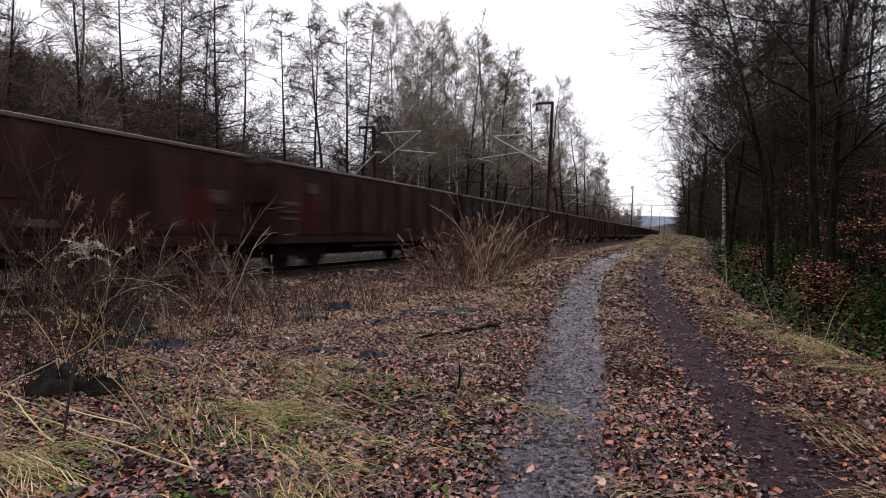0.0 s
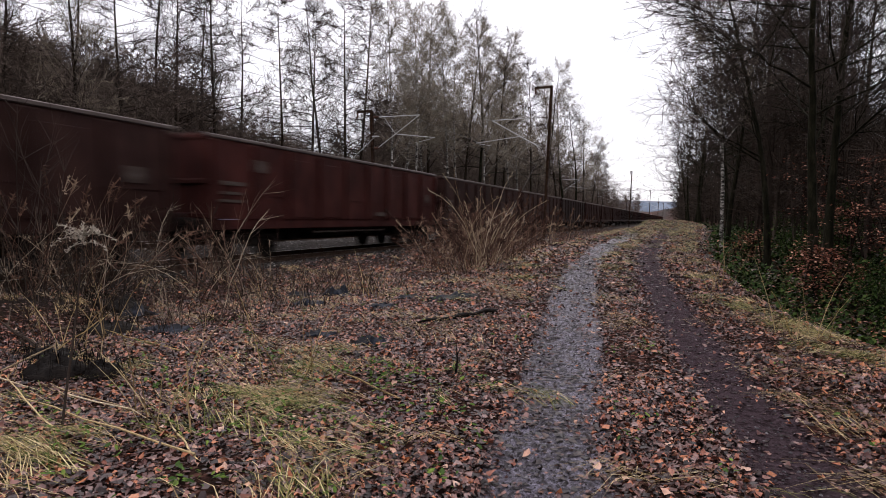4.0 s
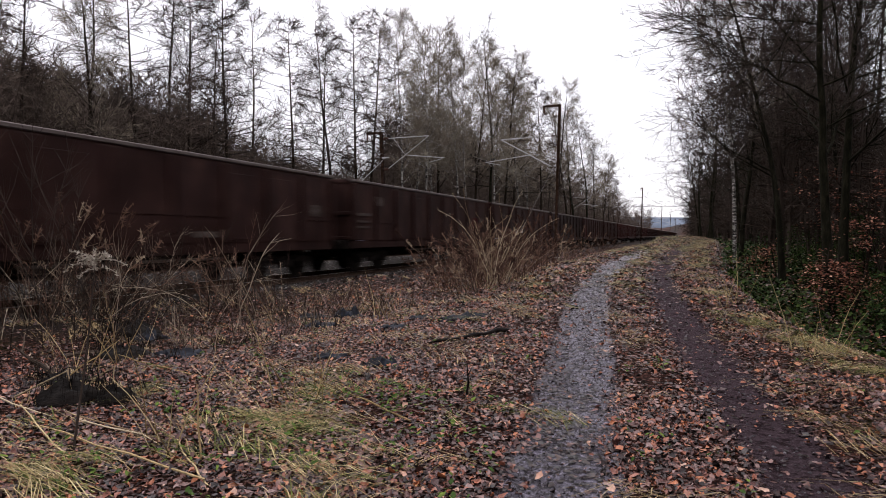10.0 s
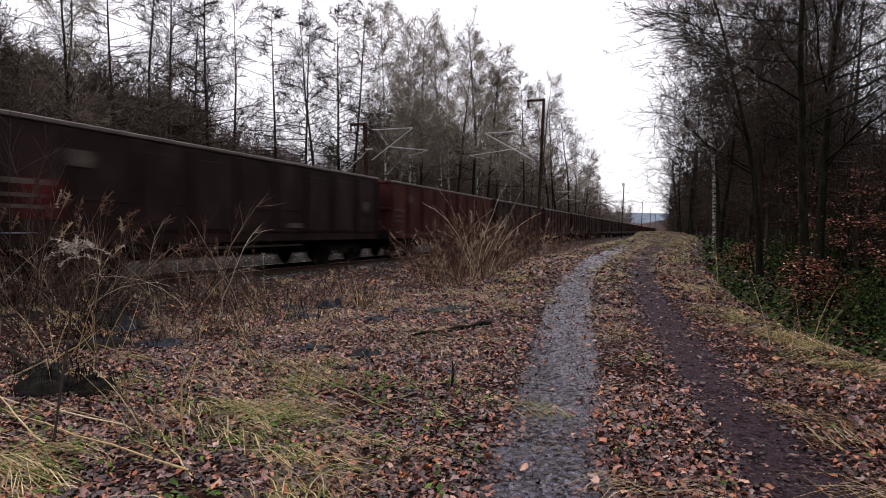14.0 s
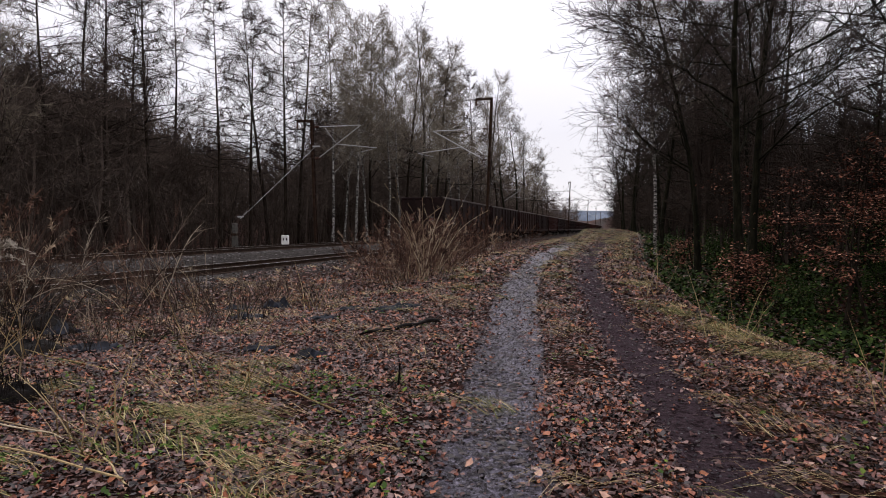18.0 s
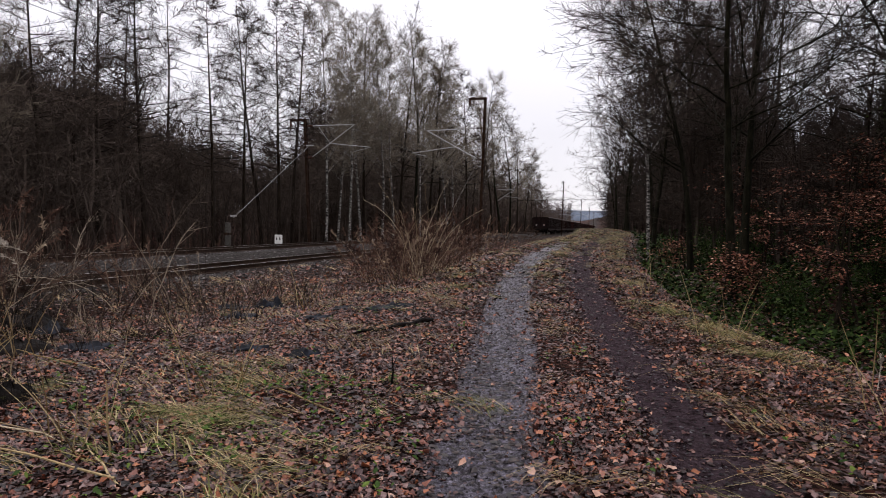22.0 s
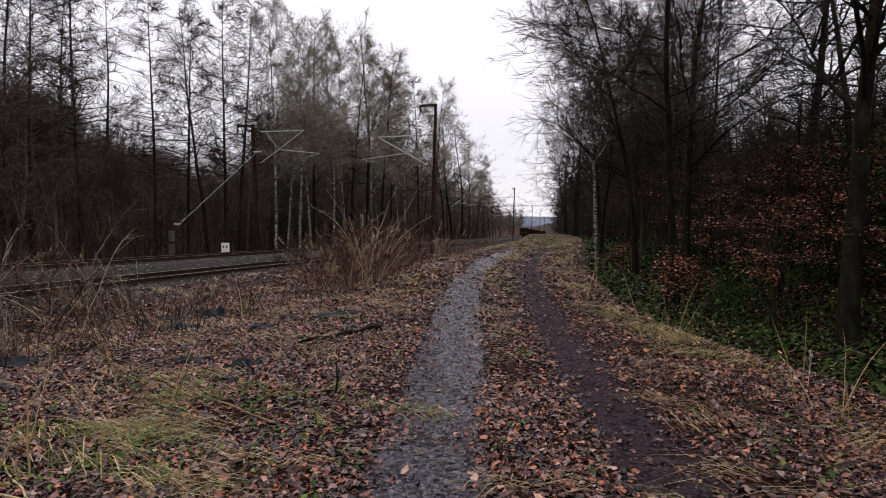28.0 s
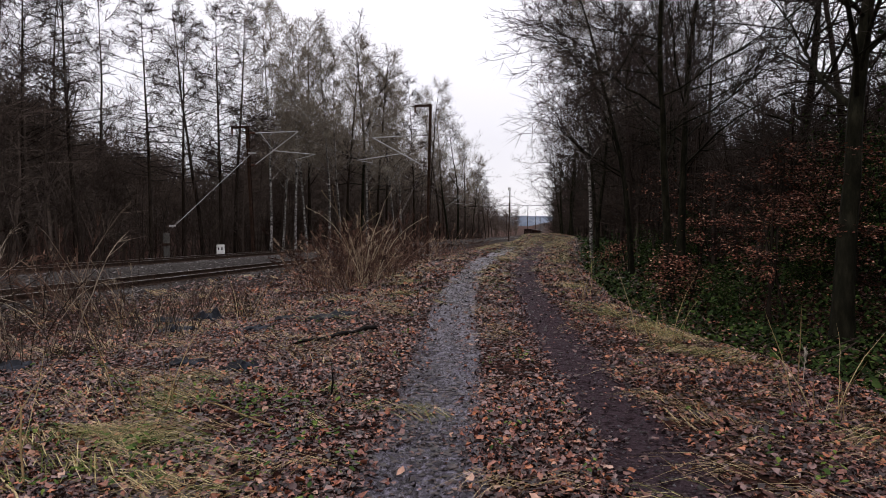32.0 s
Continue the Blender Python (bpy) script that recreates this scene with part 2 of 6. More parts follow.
    sep = n.new("ShaderNodeSeparateColor")
    l.new(at.outputs["Color"], sep.inputs["Color"])
    ragged = noise_tex(n, l, 5, 5, 0.7)

    def worn(src):
        k = n.new("ShaderNodeMath")
        k.operation = "MULTIPLY_ADD"
        l.new(ragged.outputs["Fac"], k.inputs[0])
        k.inputs[1].default_value = 0.9
        l.new(src, k.inputs[2])
        r = ramp(n, [(0.78, (0, 0, 0)), (1.02, (1, 1, 1))])
        l.new(k.outputs[0], r.inputs["Fac"])
        return r.outputs["Color"]
    wl_, wr_ = worn(sep.outputs[0]), worn(sep.outputs[1])
    col = mixed(n, l, wl_, col, gravel.outputs["Color"])
    col = mixed(n, l, wr_, col, mud.outputs["Color"])
    # mashed leaves in blots over the rut
    blots = noise_tex(n, l, 11, 6, 0.75)
    blot = ramp(n, [(0.5, (1, 1, 1)), (0.6, (0.3, 0.24, 0.24))])
    l.new(blots.outputs["Fac"], blot.inputs["Fac"])
    both = mixed(n, l, 1.0, wl_, wr_, "ADD")
    col = mixed(n, l, both, col, mixed(n, l, 1.0, col, blot.outputs["Color"], "MULTIPLY"))
    # ballast and cinders of the railway
    cinder = ramp(n, [(0.35, (0.008, 0.006, 0.005)), (0.55, (0.024, 0.018, 0.016)), (0.75, (0.07, 0.058, 0.052))])
    l.new(grit.outputs["Fac"], cinder.inputs["Fac"])
    col = mixed(n, l, sep.outputs[2], col, cinder.outputs["Color"])
    l.new(col, b.inputs["Base Color"])
    wet = noise_tex(n, l, 2.5, 4, 0.6)
    wr = ramp(n, [(0.35, (0.25, 0.25, 0.25)), (0.65, (0.55, 0.55, 0.55))])
    l.new(wet.outputs["Fac"], wr.inputs["Fac"])
    l.new(mixed(n, l, wl_, (0.85, 0.85, 0.85), wr.outputs["Color"]), b.inputs["Roughness"])
    sheen = n.new("ShaderNodeMapRange")
    sheen.inputs["To Min"].default_value, sheen.inputs["To Max"].default_value = 0.03, 0.5
    l.new(wl_, sheen.inputs["Value"])
    l.new(sheen.outputs["Result"], b.inputs["Specular IOR Level"])
    bumped(n, l, b, grit.outputs["Fac"], 1.0, 0.05)
    return m


M_GROUND = ground_material()
M_BARK = two_scale("dark_bark", (0.007, 0.005, 0.0038), (0.019, 0.0138, 0.0102), (0.043, 0.033, 0.025), 9, 0.9, bump=0.8, stretch=(1, 1, 0.25), dist=0.03)
M_BARK_GREEN = two_scale("mossy_bark", (0.005, 0.005, 0.003), (0.012, 0.0112, 0.0072), (0.03, 0.0275, 0.0175), 8, 0.92, bump=0.8, stretch=(1, 1, 0.3), dist=0.03)
M_BRUSH = two_scale("brown_brush", (0.045, 0.033, 0.027), (0.085, 0.065, 0.054), (0.14, 0.112, 0.096), 0.6, 0.9, bump=0, island=0.35)
M_TWIG = two_scale("twigs", (0.022, 0.016, 0.0135), (0.045, 0.034, 0.029), (0.08, 0.063, 0.053), 1.5, 0.85, bump=0)
M_TWIG_PALE = two_scale("pale_twigs", (0.1, 0.084, 0.065), (0.19, 0.163, 0.128), (0.29, 0.255, 0.205), 1.2, 0.85, bump=0)
M_STRAW = island_material("dry_straw", [(0, (0.12, 0.078, 0.038)), (0.5, (0.28, 0.2, 0.1)), (1, (0.48, 0.38, 0.22))], 0.7)
M_REED = island_material("pale_reeds", [(0, (0.2, 0.14, 0.085)), (0.5, (0.36, 0.28, 0.18)), (1, (0.5, 0.42, 0.3))], 0.7)
M_STEM = island_material("dead_stems", [(0, (0.018, 0.013, 0.010)), (0.45, (0.045, 0.032, 0.025)), (0.78, (0.115, 0.086, 0.066)), (1, (0.34, 0.28, 0.21))], 0.8)
M_FORB = island_material("brown_dead_stems", [(0, (0.026, 0.014, 0.011)), (0.5, (0.07, 0.037, 0.027)), (0.86, (0.15, 0.09, 0.064)), (1, (0.36, 0.28, 0.2))], 0.8)
M_GRASS = island_material("winter_grass", [(0, (0.016, 0.026, 0.005)), (0.4, (0.07, 0.085, 0.017)), (0.65, (0.2, 0.162, 0.062)), (1, (0.5, 0.41, 0.23))], 0.6)
M_HERB = island_material("green_herbs", [(0, (0.02, 0.04, 0.009)), (0.6, (0.05, 0.09, 0.016)), (1, (0.11, 0.15, 0.03))], 0.55)
# the pale mauve stop paints in the wet sheen on some leaves
M_LITTER = island_material("fallen_leaves", [(0, (0.008, 0.004, 0.0038)), (0.3, (0.03, 0.016, 0.016)), (0.45, (0.08, 0.032, 0.028)), (0.58, (0.2, 0.125, 0.115)), (0.7, (0.15, 0.06, 0.046)), (0.84, (0.26, 0.088, 0.052)), (0.94, (0.34, 0.115, 0.046)), (1, (0.4, 0.26, 0.2))], 0.42, 0.28, 60.0)
M_UNDER = island_material("sodden_leaves", [(0, (0.010, 0.005, 0.005)), (0.5, (0.038, 0.017, 0.015)), (0.8, (0.08, 0.034, 0.028)), (1, (0.16, 0.075, 0.06))], 0.4, 0.25, 40.0)
M_MUSH = island_material("mashed_leaves", [(0, (0.006, 0.004, 0.004)), (0.6, (0.02, 0.011, 0.010)), (0.9, (0.05, 0.026, 0.02)), (1, (0.12, 0.06, 0.04))], 0.35, 0.2, 60.0)
M_RUSTLEAF = island_material("beech_leaves", [(0, (0.055, 0.02, 0.014)), (0.55, (0.15, 0.055, 0.036)), (0.85, (0.28, 0.115, 0.07)), (1, (0.5, 0.29, 0.2))], 0.6)
M_IVY = island_material("ivy_leaves", [(0, (0.007, 0.013, 0.004)), (0.6, (0.018, 0.034, 0.008)), (1, (0.05, 0.075, 0.018))], 0.6, 0.03)
M_WAGON = {}
for key, cols in (("rust", ((0.016, 0.0055, 0.005), (0.042, 0.012, 0.0105), (0.08, 0.026, 0.021))), ("brown", ((0.011, 0.0055, 0.005), (0.027, 0.0125, 0.011), (0.052, 0.027, 0.022))),
                  ("dark", ((0.008, 0.0045, 0.0043), (0.017, 0.0095, 0.009), (0.034, 0.02, 0.0185)))):
    M_WAGON[key] = two_scale("wagon_paint_" + key, *cols, 2.2, 0.62, 0.15, 0.25, big=0.3, tint=(0.6, 0.55, 0.52), stretch=(1.0, 1.0, 0.35), spec=0.06)
# paler than the wagon paint: sky light on the top rail, put into its colour
M_SKYLIT_RAIL = two_scale("skylit_top_rail", (0.04, 0.03, 0.028), (0.085, 0.07, 0.066), (0.15, 0.13, 0.122), 6, 0.5, 0.3, 0.3)
M_GEAR = two_scale("oily_running_gear", (0.005, 0.004, 0.004), (0.011, 0.009, 0.008), (0.028, 0.022, 0.019), 7, 0.7, 0.1, 0.4)
M_TREAD = two_scale("bright_tread", (0.2, 0.19, 0.18), (0.35, 0.34, 0.33), (0.5, 0.48, 0.47), 9, 0.35, 0.9, 0.1)
M_RAIL = two_scale("rusty_rail", (0.02, 0.014, 0.011), (0.05, 0.033, 0.025), (0.09, 0.06, 0.045), 12, 0.75, 0.4, 0.3)
M_SLEEPER = two_scale("sleeper", (0.02, 0.018, 0.017), (0.045, 0.04, 0.037), (0.09, 0.08, 0.075), 10, 0.85, bump=0.5, stretch=(1, 0.2, 1))
M_BALLAST = island_material("ballast_stones", [(0, (0.016, 0.013, 0.012)), (0.5, (0.05, 0.045, 0.043)), (1, (0.22, 0.205, 0.2))], 0.75)
M_GRIT = island_material("wet_grit", [(0, (0.008, 0.006, 0.007)), (0.5, (0.022, 0.018, 0.021)), (0.85, (0.05, 0.044, 0.05)), (1, (0.13, 0.12, 0.13))], 0.5, 0.1)
M_BED = two_scale("ballast_bed", (0.012, 0.01, 0.009), (0.034, 0.03, 0.028), (0.085, 0.077, 0.073), 14, 0.9, bump=1.0, dist=0.05)
M_MAST = two_scale("mast_steel", (0.012, 0.008, 0.006), (0.03, 0.017, 0.012), (0.065, 0.036, 0.026), 5, 0.7, 0.3, 0.2)
M_ZINC = two_scale("galvanised", (0.3, 0.3, 0.3), (0.42, 0.42, 0.42), (0.54, 0.54, 0.54), 8, 0.55, 0.1, 0.1)
M_PORCELAIN = two_scale("insulator_glaze", (0.03, 0.014, 0.01), (0.06, 0.03, 0.022), (0.1, 0.05, 0.04), 9, 0.25, 0, 0.0)
M_WIRE = two_scale("wire", (0.05, 0.045, 0.04), (0.09, 0.08, 0.075), (0.14, 0.13, 0.12), 5, 0.5, 0.7, 0.0)
M_STAINED = two_scale("stained_concrete", (0.03, 0.028, 0.025), (0.07, 0.066, 0.06), (0.12, 0.115, 0.105), 9, 0.9, bump=0.4)
M_CONCRETE = two_scale("old_concrete", (0.12, 0.115, 0.105), (0.2, 0.195, 0.18), (0.3, 0.29, 0.27), 9, 0.9, bump=0.4)
M_WHITE = two_scale("white_enamel", (0.6, 0.6, 0.58), (0.74, 0.74, 0.72), (0.82, 0.82, 0.8), 6, 0.5, 0, 0.05)
M_BLACK = two_scale("black_marks", (0.01, 0.01, 0.01), (0.02, 0.02, 0.02), (0.035, 0.035, 0.035), 6, 0.6, 0, 0.0)
M_TARP = two_scale("wet_black_sheet", (0.003, 0.0035, 0.005), (0.007, 0.008, 0.012), (0.02, 0.024, 0.036), 9, 0.5, 0, 0.4, spec=0.06)
M_LOG = two_scale("wet_black_log", (0.003, 0.0025, 0.0025), (0.007, 0.0055, 0.005), (0.018, 0.014, 0.012), 10, 0.6, 0, 0.9, stretch=(0.2, 1, 1), dist=0.03)
# distance haze is mixed into the woods' colour as blue
M_HAZED_HILL = two_scale("far_woods", (0.06, 0.075, 0.1), (0.1, 0.12, 0.155), (0.14, 0.16, 0.2), 0.02, 0.95, bump=0)


def birch_bark():
    m, n, l, b = node_material("birch_bark", 0.7)
    t = noise_tex(n, l, 5, 5, 0.7, (1, 1, 2.2))
    r = ramp(n, [(0.42, (0.012, 0.010, 0.009)), (0.5, (0.1, 0.09, 0.08)), (0.6, (0.34, 0.32, 0.3)), (0.8, (0.5, 0.48, 0.45))])
    l.new(t.outputs["Fac"], r.inputs["Fac"])
    l.new(r.outputs["Color"], b.inputs["Base Color"])
    bumped(n, l, b, t.outputs["Fac"], 0.3, 0.01)
    return m


M_BIRCH = birch_bark()


# ---- mesh tools ----
def mesh_object(name, verts, faces, material, parent=None, label="", smooth=False):
    me = bpy.data.meshes.new(name)
    me.from_pydata(verts, [], faces)
    if smooth:
        me.polygons.foreach_set("use_smooth", [True] * len(me.polygons))
    me.materials.append(material)
    ob = new(name, me)
    if parent:
        ob.parent = parent
    if label:
        ob["label"] = label
    return ob


def part(name, bm, material, parent=None, label="", smooth=False):
    me = bpy.data.meshes.new(name)
    if smooth:
        for f in bm.faces:
            f.smooth = True
    bm.to_mesh(me)
    bm.free()
    me.materials.append(material)
    ob = new(name, me)
    if parent:
        ob.parent = parent
    if label:
        ob["label"] = label
    return ob


def shared(ob, m, parent):
    """Another object on the same mesh."""
    o = ob.copy()
    scene.collection.objects.link(o)
    o.parent = parent
    o.matrix_local = m
    return o


def box(bm, x0, y0, z0, x1, y1, z1, bevel=0.0):
    r = bmesh.ops.create_cube(bm, size=1, matrix=Matrix.Translation(((x0 + x1) / 2, (y0 + y1) / 2, (z0 + z1) / 2)) @ Matrix.Diagonal((x1 - x0, y1 - y0, z1 - z0, 1)))
    if bevel:
        es = list({e for v in r["verts"] for e in v.link_edges})
        bmesh.ops.bevel(bm, geom=es, offset=bevel, segments=1, affect="EDGES")
    return bm


def rod(bm, a, b, r0, r1=None, n=8):
    a, b = Vector(a), Vector(b)
    m = Matrix.Translation((a + b) / 2) @ (b - a).to_track_quat("Z", "Y").to_matrix().to_4x4()
    bmesh.ops.create_cone(bm, cap_ends=True, segments=n, radius1=r0, radius2=r0 if r1 is None else r1, depth=(b - a).length, matrix=m)
    return bm


class Tubes:
    """Gathers tapered tubes and leaves into one mesh."""

    def __init__(self):
        self.v, self.f = [], []

    def tube(self, pts, radii, n=4, tip=True):
        last = None
        d0 = (pts[-1] - pts[0])
        ref = Vector((0.31, 0.95, 0.1)) if abs(d0.normalized().z) > 0.8 else Vector((0, 0, 1))
        for i, (p, r) in enumerate(zip(pts, radii)):
            d = (pts[min(i + 1, len(pts) - 1)] - pts[max(i - 1, 0)])
            a = d.cross(ref)
            if a.length < 1e-6:
                a = d.cross(Vector((1, 0.2, 0)))
            a.normalize()
            b = d.cross(a)
            b.normalize()
            base = len(self.v)
            if tip and i == len(pts) - 1:
                self.v.append(tuple(p))
                self.f += [(last + k, last + (k + 1) % n, base) for k in range(n)]
                break
            for k in range(n):
                w = 2 * math.pi * k / n
                self.v.append(tuple(p + (a * math.cos(w) + b * math.sin(w)) * r))
            if last is not None:
                self.f += [(last + k, last + (k + 1) % n, base + (k + 1) % n, base + k) for k in range(n)]
            last = base

    def leaf(self, p, along_v, side, length, wide, bend=0.0):
        """A leaf blade of six corners, folded along its rib."""
        up = along_v.cross(side).normalized()
        base = len(self.v)
        q = [p, p + along_v * length * 0.35 + side * wide * 0.5 + up * bend, p + along_v * length * 0.75 + side * wide * 0.4 + up * bend, p + along_v * length,
             p + along_v * length * 0.75 - side * wide * 0.4 + up * bend, p + along_v * length * 0.35 - side * wide * 0.5 + up * bend]
        self.v += [tuple(w) for w in q]
        self.f += [(base, base + 1, base + 2, base + 3), (base, base + 3, base + 4, base + 5)]

    def sliver(self, a, b, r, rng):
        """A twig too fine to show its roundness."""
        s = (b - a).cross(rnd_dir(rng))
        s.normalize()
        base = len(self.v)
        self.v += [tuple(a - s * r), tuple(a + s * r), tuple(b)]
        self.f.append((base, base + 1, base + 2))

    def build(self, name, material, parent=None, label="", smooth=False):
        return mesh_object(name, self.v, self.f, material, parent, label, smooth)


def rnd_dir(rng):
    z = rng.uniform(-1, 1)
    a = rng.uniform(0, 2 * math.pi)
    s = math.sqrt(1 - z * z)
    return Vector((s * math.cos(a), s * math.sin(a), z))


def wander(rng, p, d, length, steps, bend, lift=0.0):
    """A crooked line that starts at p in the direction d."""
    pts = [p.copy()]
    d = d.normalized()
    for _ in range(steps):
        d = (d + rnd_dir(rng) * bend + Vector((0, 0, lift))).normalized()
        p = p + d * (length / steps)
        pts.append(p.copy())
    return pts


# ---- ground ----
def graded(lo, hi, fine_lo, fine_hi, fine, grow):
    """Grid lines: even steps in the middle, growing outwards."""
    xs = list(np.arange(fine_lo, fine_hi + 1e-6, fine))
    stepw = fine
    while xs[-1] < hi:
        stepw *= grow
        xs.append(min(hi, xs[-1] + stepw))
    stepw = fine
    while xs[0] > lo:
        stepw *= grow
        xs.insert(0, max(lo, xs[0] - stepw))
    return xs


def build_ground():
    xs = graded(-1500, 1500, -6.0, 5.2, 0.11, 1.1)
    ys = graded(-300, 3000, 1.5, 13.0, 0.12, 1.05)
    verts = [(x, y, height(x, y)) for y in ys for x in xs]
    w = len(xs)
    faces = [(j * w + i, j * w + i + 1, (j + 1) * w + i + 1, (j + 1) * w + i) for j in range(len(ys) - 1) for i in range(w - 1)]
    ob = mesh_object("ground", verts, faces, M_GROUND, smooth=True)
    a = ob.data.color_attributes.new("rut", "FLOAT_COLOR", "POINT")
    cols = []
    for x, y, _ in verts:
        l, r = rut_depth(x, y)
        p = rail_frame(x, y)[1]
        cinder = step(8.0, 9.6, p + 0.8 * noise.noise((x * 0.4, y * 0.4, 5))) * (1 - step(19.5, 21.5, p))
        cols += [l, r, cinder, grassy(x, y) * step(9, 16, y) if -1 < y < 130 else 0.0]
    a.data.foreach_set("color", cols)
    return tagged(ob, "leaf-strewn forest floor with a rutted gravel track", "ground", kind="structure")


build_ground()


# ---- railway ----
def strip_profile(name, profile, s0, s1, material, label, category, step_len=20.0, parent=None):
    """A cross-section of (p, z) pairs drawn out along the railway."""
    n = max(1, int((s1 - s0) / step_len))
    verts, faces, k = [], [], len(profile)
    for i in range(n + 1):
        s = s0 + (s1 - s0) * i / n
        verts += [tuple(along(s, p, z)) for p, z in profile]
    for i in range(n):
        for j in range(k - 1):
            faces.append((i * k + j, i * k + j + 1, (i + 1) * k + j + 1, (i + 1) * k + j))
    ob = mesh_object(name, verts, faces, material, parent)
    return tagged(ob, label, category, kind="structure") if category else ob


def bed_z(p):
    """Top of the ballast between and beside the tracks."""
    a, b = RAIL_NEAR - 0.17, RAIL_FAR - 0.17
    if p < NEAR - 1.6:
        return max(-0.15, a - (NEAR - 1.6 - p) / 1.4)
    if p < NEAR + 1.45:
        return a
    if p < FAR - 1.55:
        return a + (b - a) * step(NEAR + 1.45, FAR - 1.55, p)
    if p < FAR + 1.7:
        return b
    return max(-0.6, b - (p - FAR - 1.7) / 1.4)


def build_railway():
    ps = list(np.arange(NEAR - 2.2, FAR + 3.6, 0.12))
    strip_profile("track_bed", [(p, bed_z(p)) for p in ps], -150, 1400, M_BED, "grey ballast bed of a double railway line", "track bed", 8.0)
    rng = random.Random(4)
    t = Tubes()
    for _ in range(15000):
        s = 2 + 95 * rng.random() ** 1.6
        p = rng.uniform(NEAR - 2.1, FAR + 2.2)
        r = rng.uniform(0.022, 0.05)
        c = along(s, p, bed_z(p) + r * rng.uniform(-0.1, 0.7))
        b0 = len(t.v)
        q = [c + rnd_dir(rng) * r * 0.3 + Vector(d) * r for d in ((1, 0.1, 0), (-0.2, 1, 0.1), (-1, -0.2, 0), (0.1, -1, 0), (0.1, 0.1, 0.8))]
        t.v += [tuple(w) for w in q]
        t.f += [(b0, b0 + 1, b0 + 4), (b0 + 1, b0 + 2, b0 + 4), (b0 + 2, b0 + 3, b0 + 4), (b0 + 3, b0, b0 + 4)]
    tagged(t.build("ballast", M_BALLAST), "loose grey ballast stones between the rails", "ballast", kind="stuff")
    prof = [(-0.07, 0), (-0.07, 0.015), (-0.012, 0.035), (-0.012, 0.11), (-0.036, 0.125), (-0.036, 0.158), (0.036, 0.158), (0.036, 0.125), (0.012, 0.11), (0.012, 0.035), (0.07, 0.015), (0.07, 0)]
    for c, top in ((NEAR, RAIL_NEAR), (FAR, RAIL_FAR)):
        track = new("railway_track")
        tagged(track, "rusty steel rails on weathered sleepers", "railway track", "two parallel tracks", "structure")
        for side in (-0.753, 0.753):
            strip_profile("rail", [(c + side + a, top - 0.158 + z) for a, z in prof], -150, 1400, M_RAIL, "", "", 25.0, track)
            strip_profile("rail_head", [(c + side - 0.03, top - 0.002), (c + side - 0.03, top + 0.003), (c + side + 0.03, top + 0.003), (c + side + 0.03, top - 0.002)], -150, 1400, M_TREAD, "", "", 25.0, track)
        bm = bmesh.new()
        box(bm, -1.3, -0.13, -0.2, 1.3, 0.13, 0.0, 0.02)
        first = part("sleeper", bm, M_SLEEPER, track)
        turn = Matrix.Rotation(-HEAD, 4, "Z")
        first.matrix_local = Matrix.Translation(along(0, c, top - 0.16)) @ turn
        for i in range(1, 150):
            shared(first, Matrix.Translation(along(i * 0.63, c, top - 0.16)) @ turn, track)


build_railway()


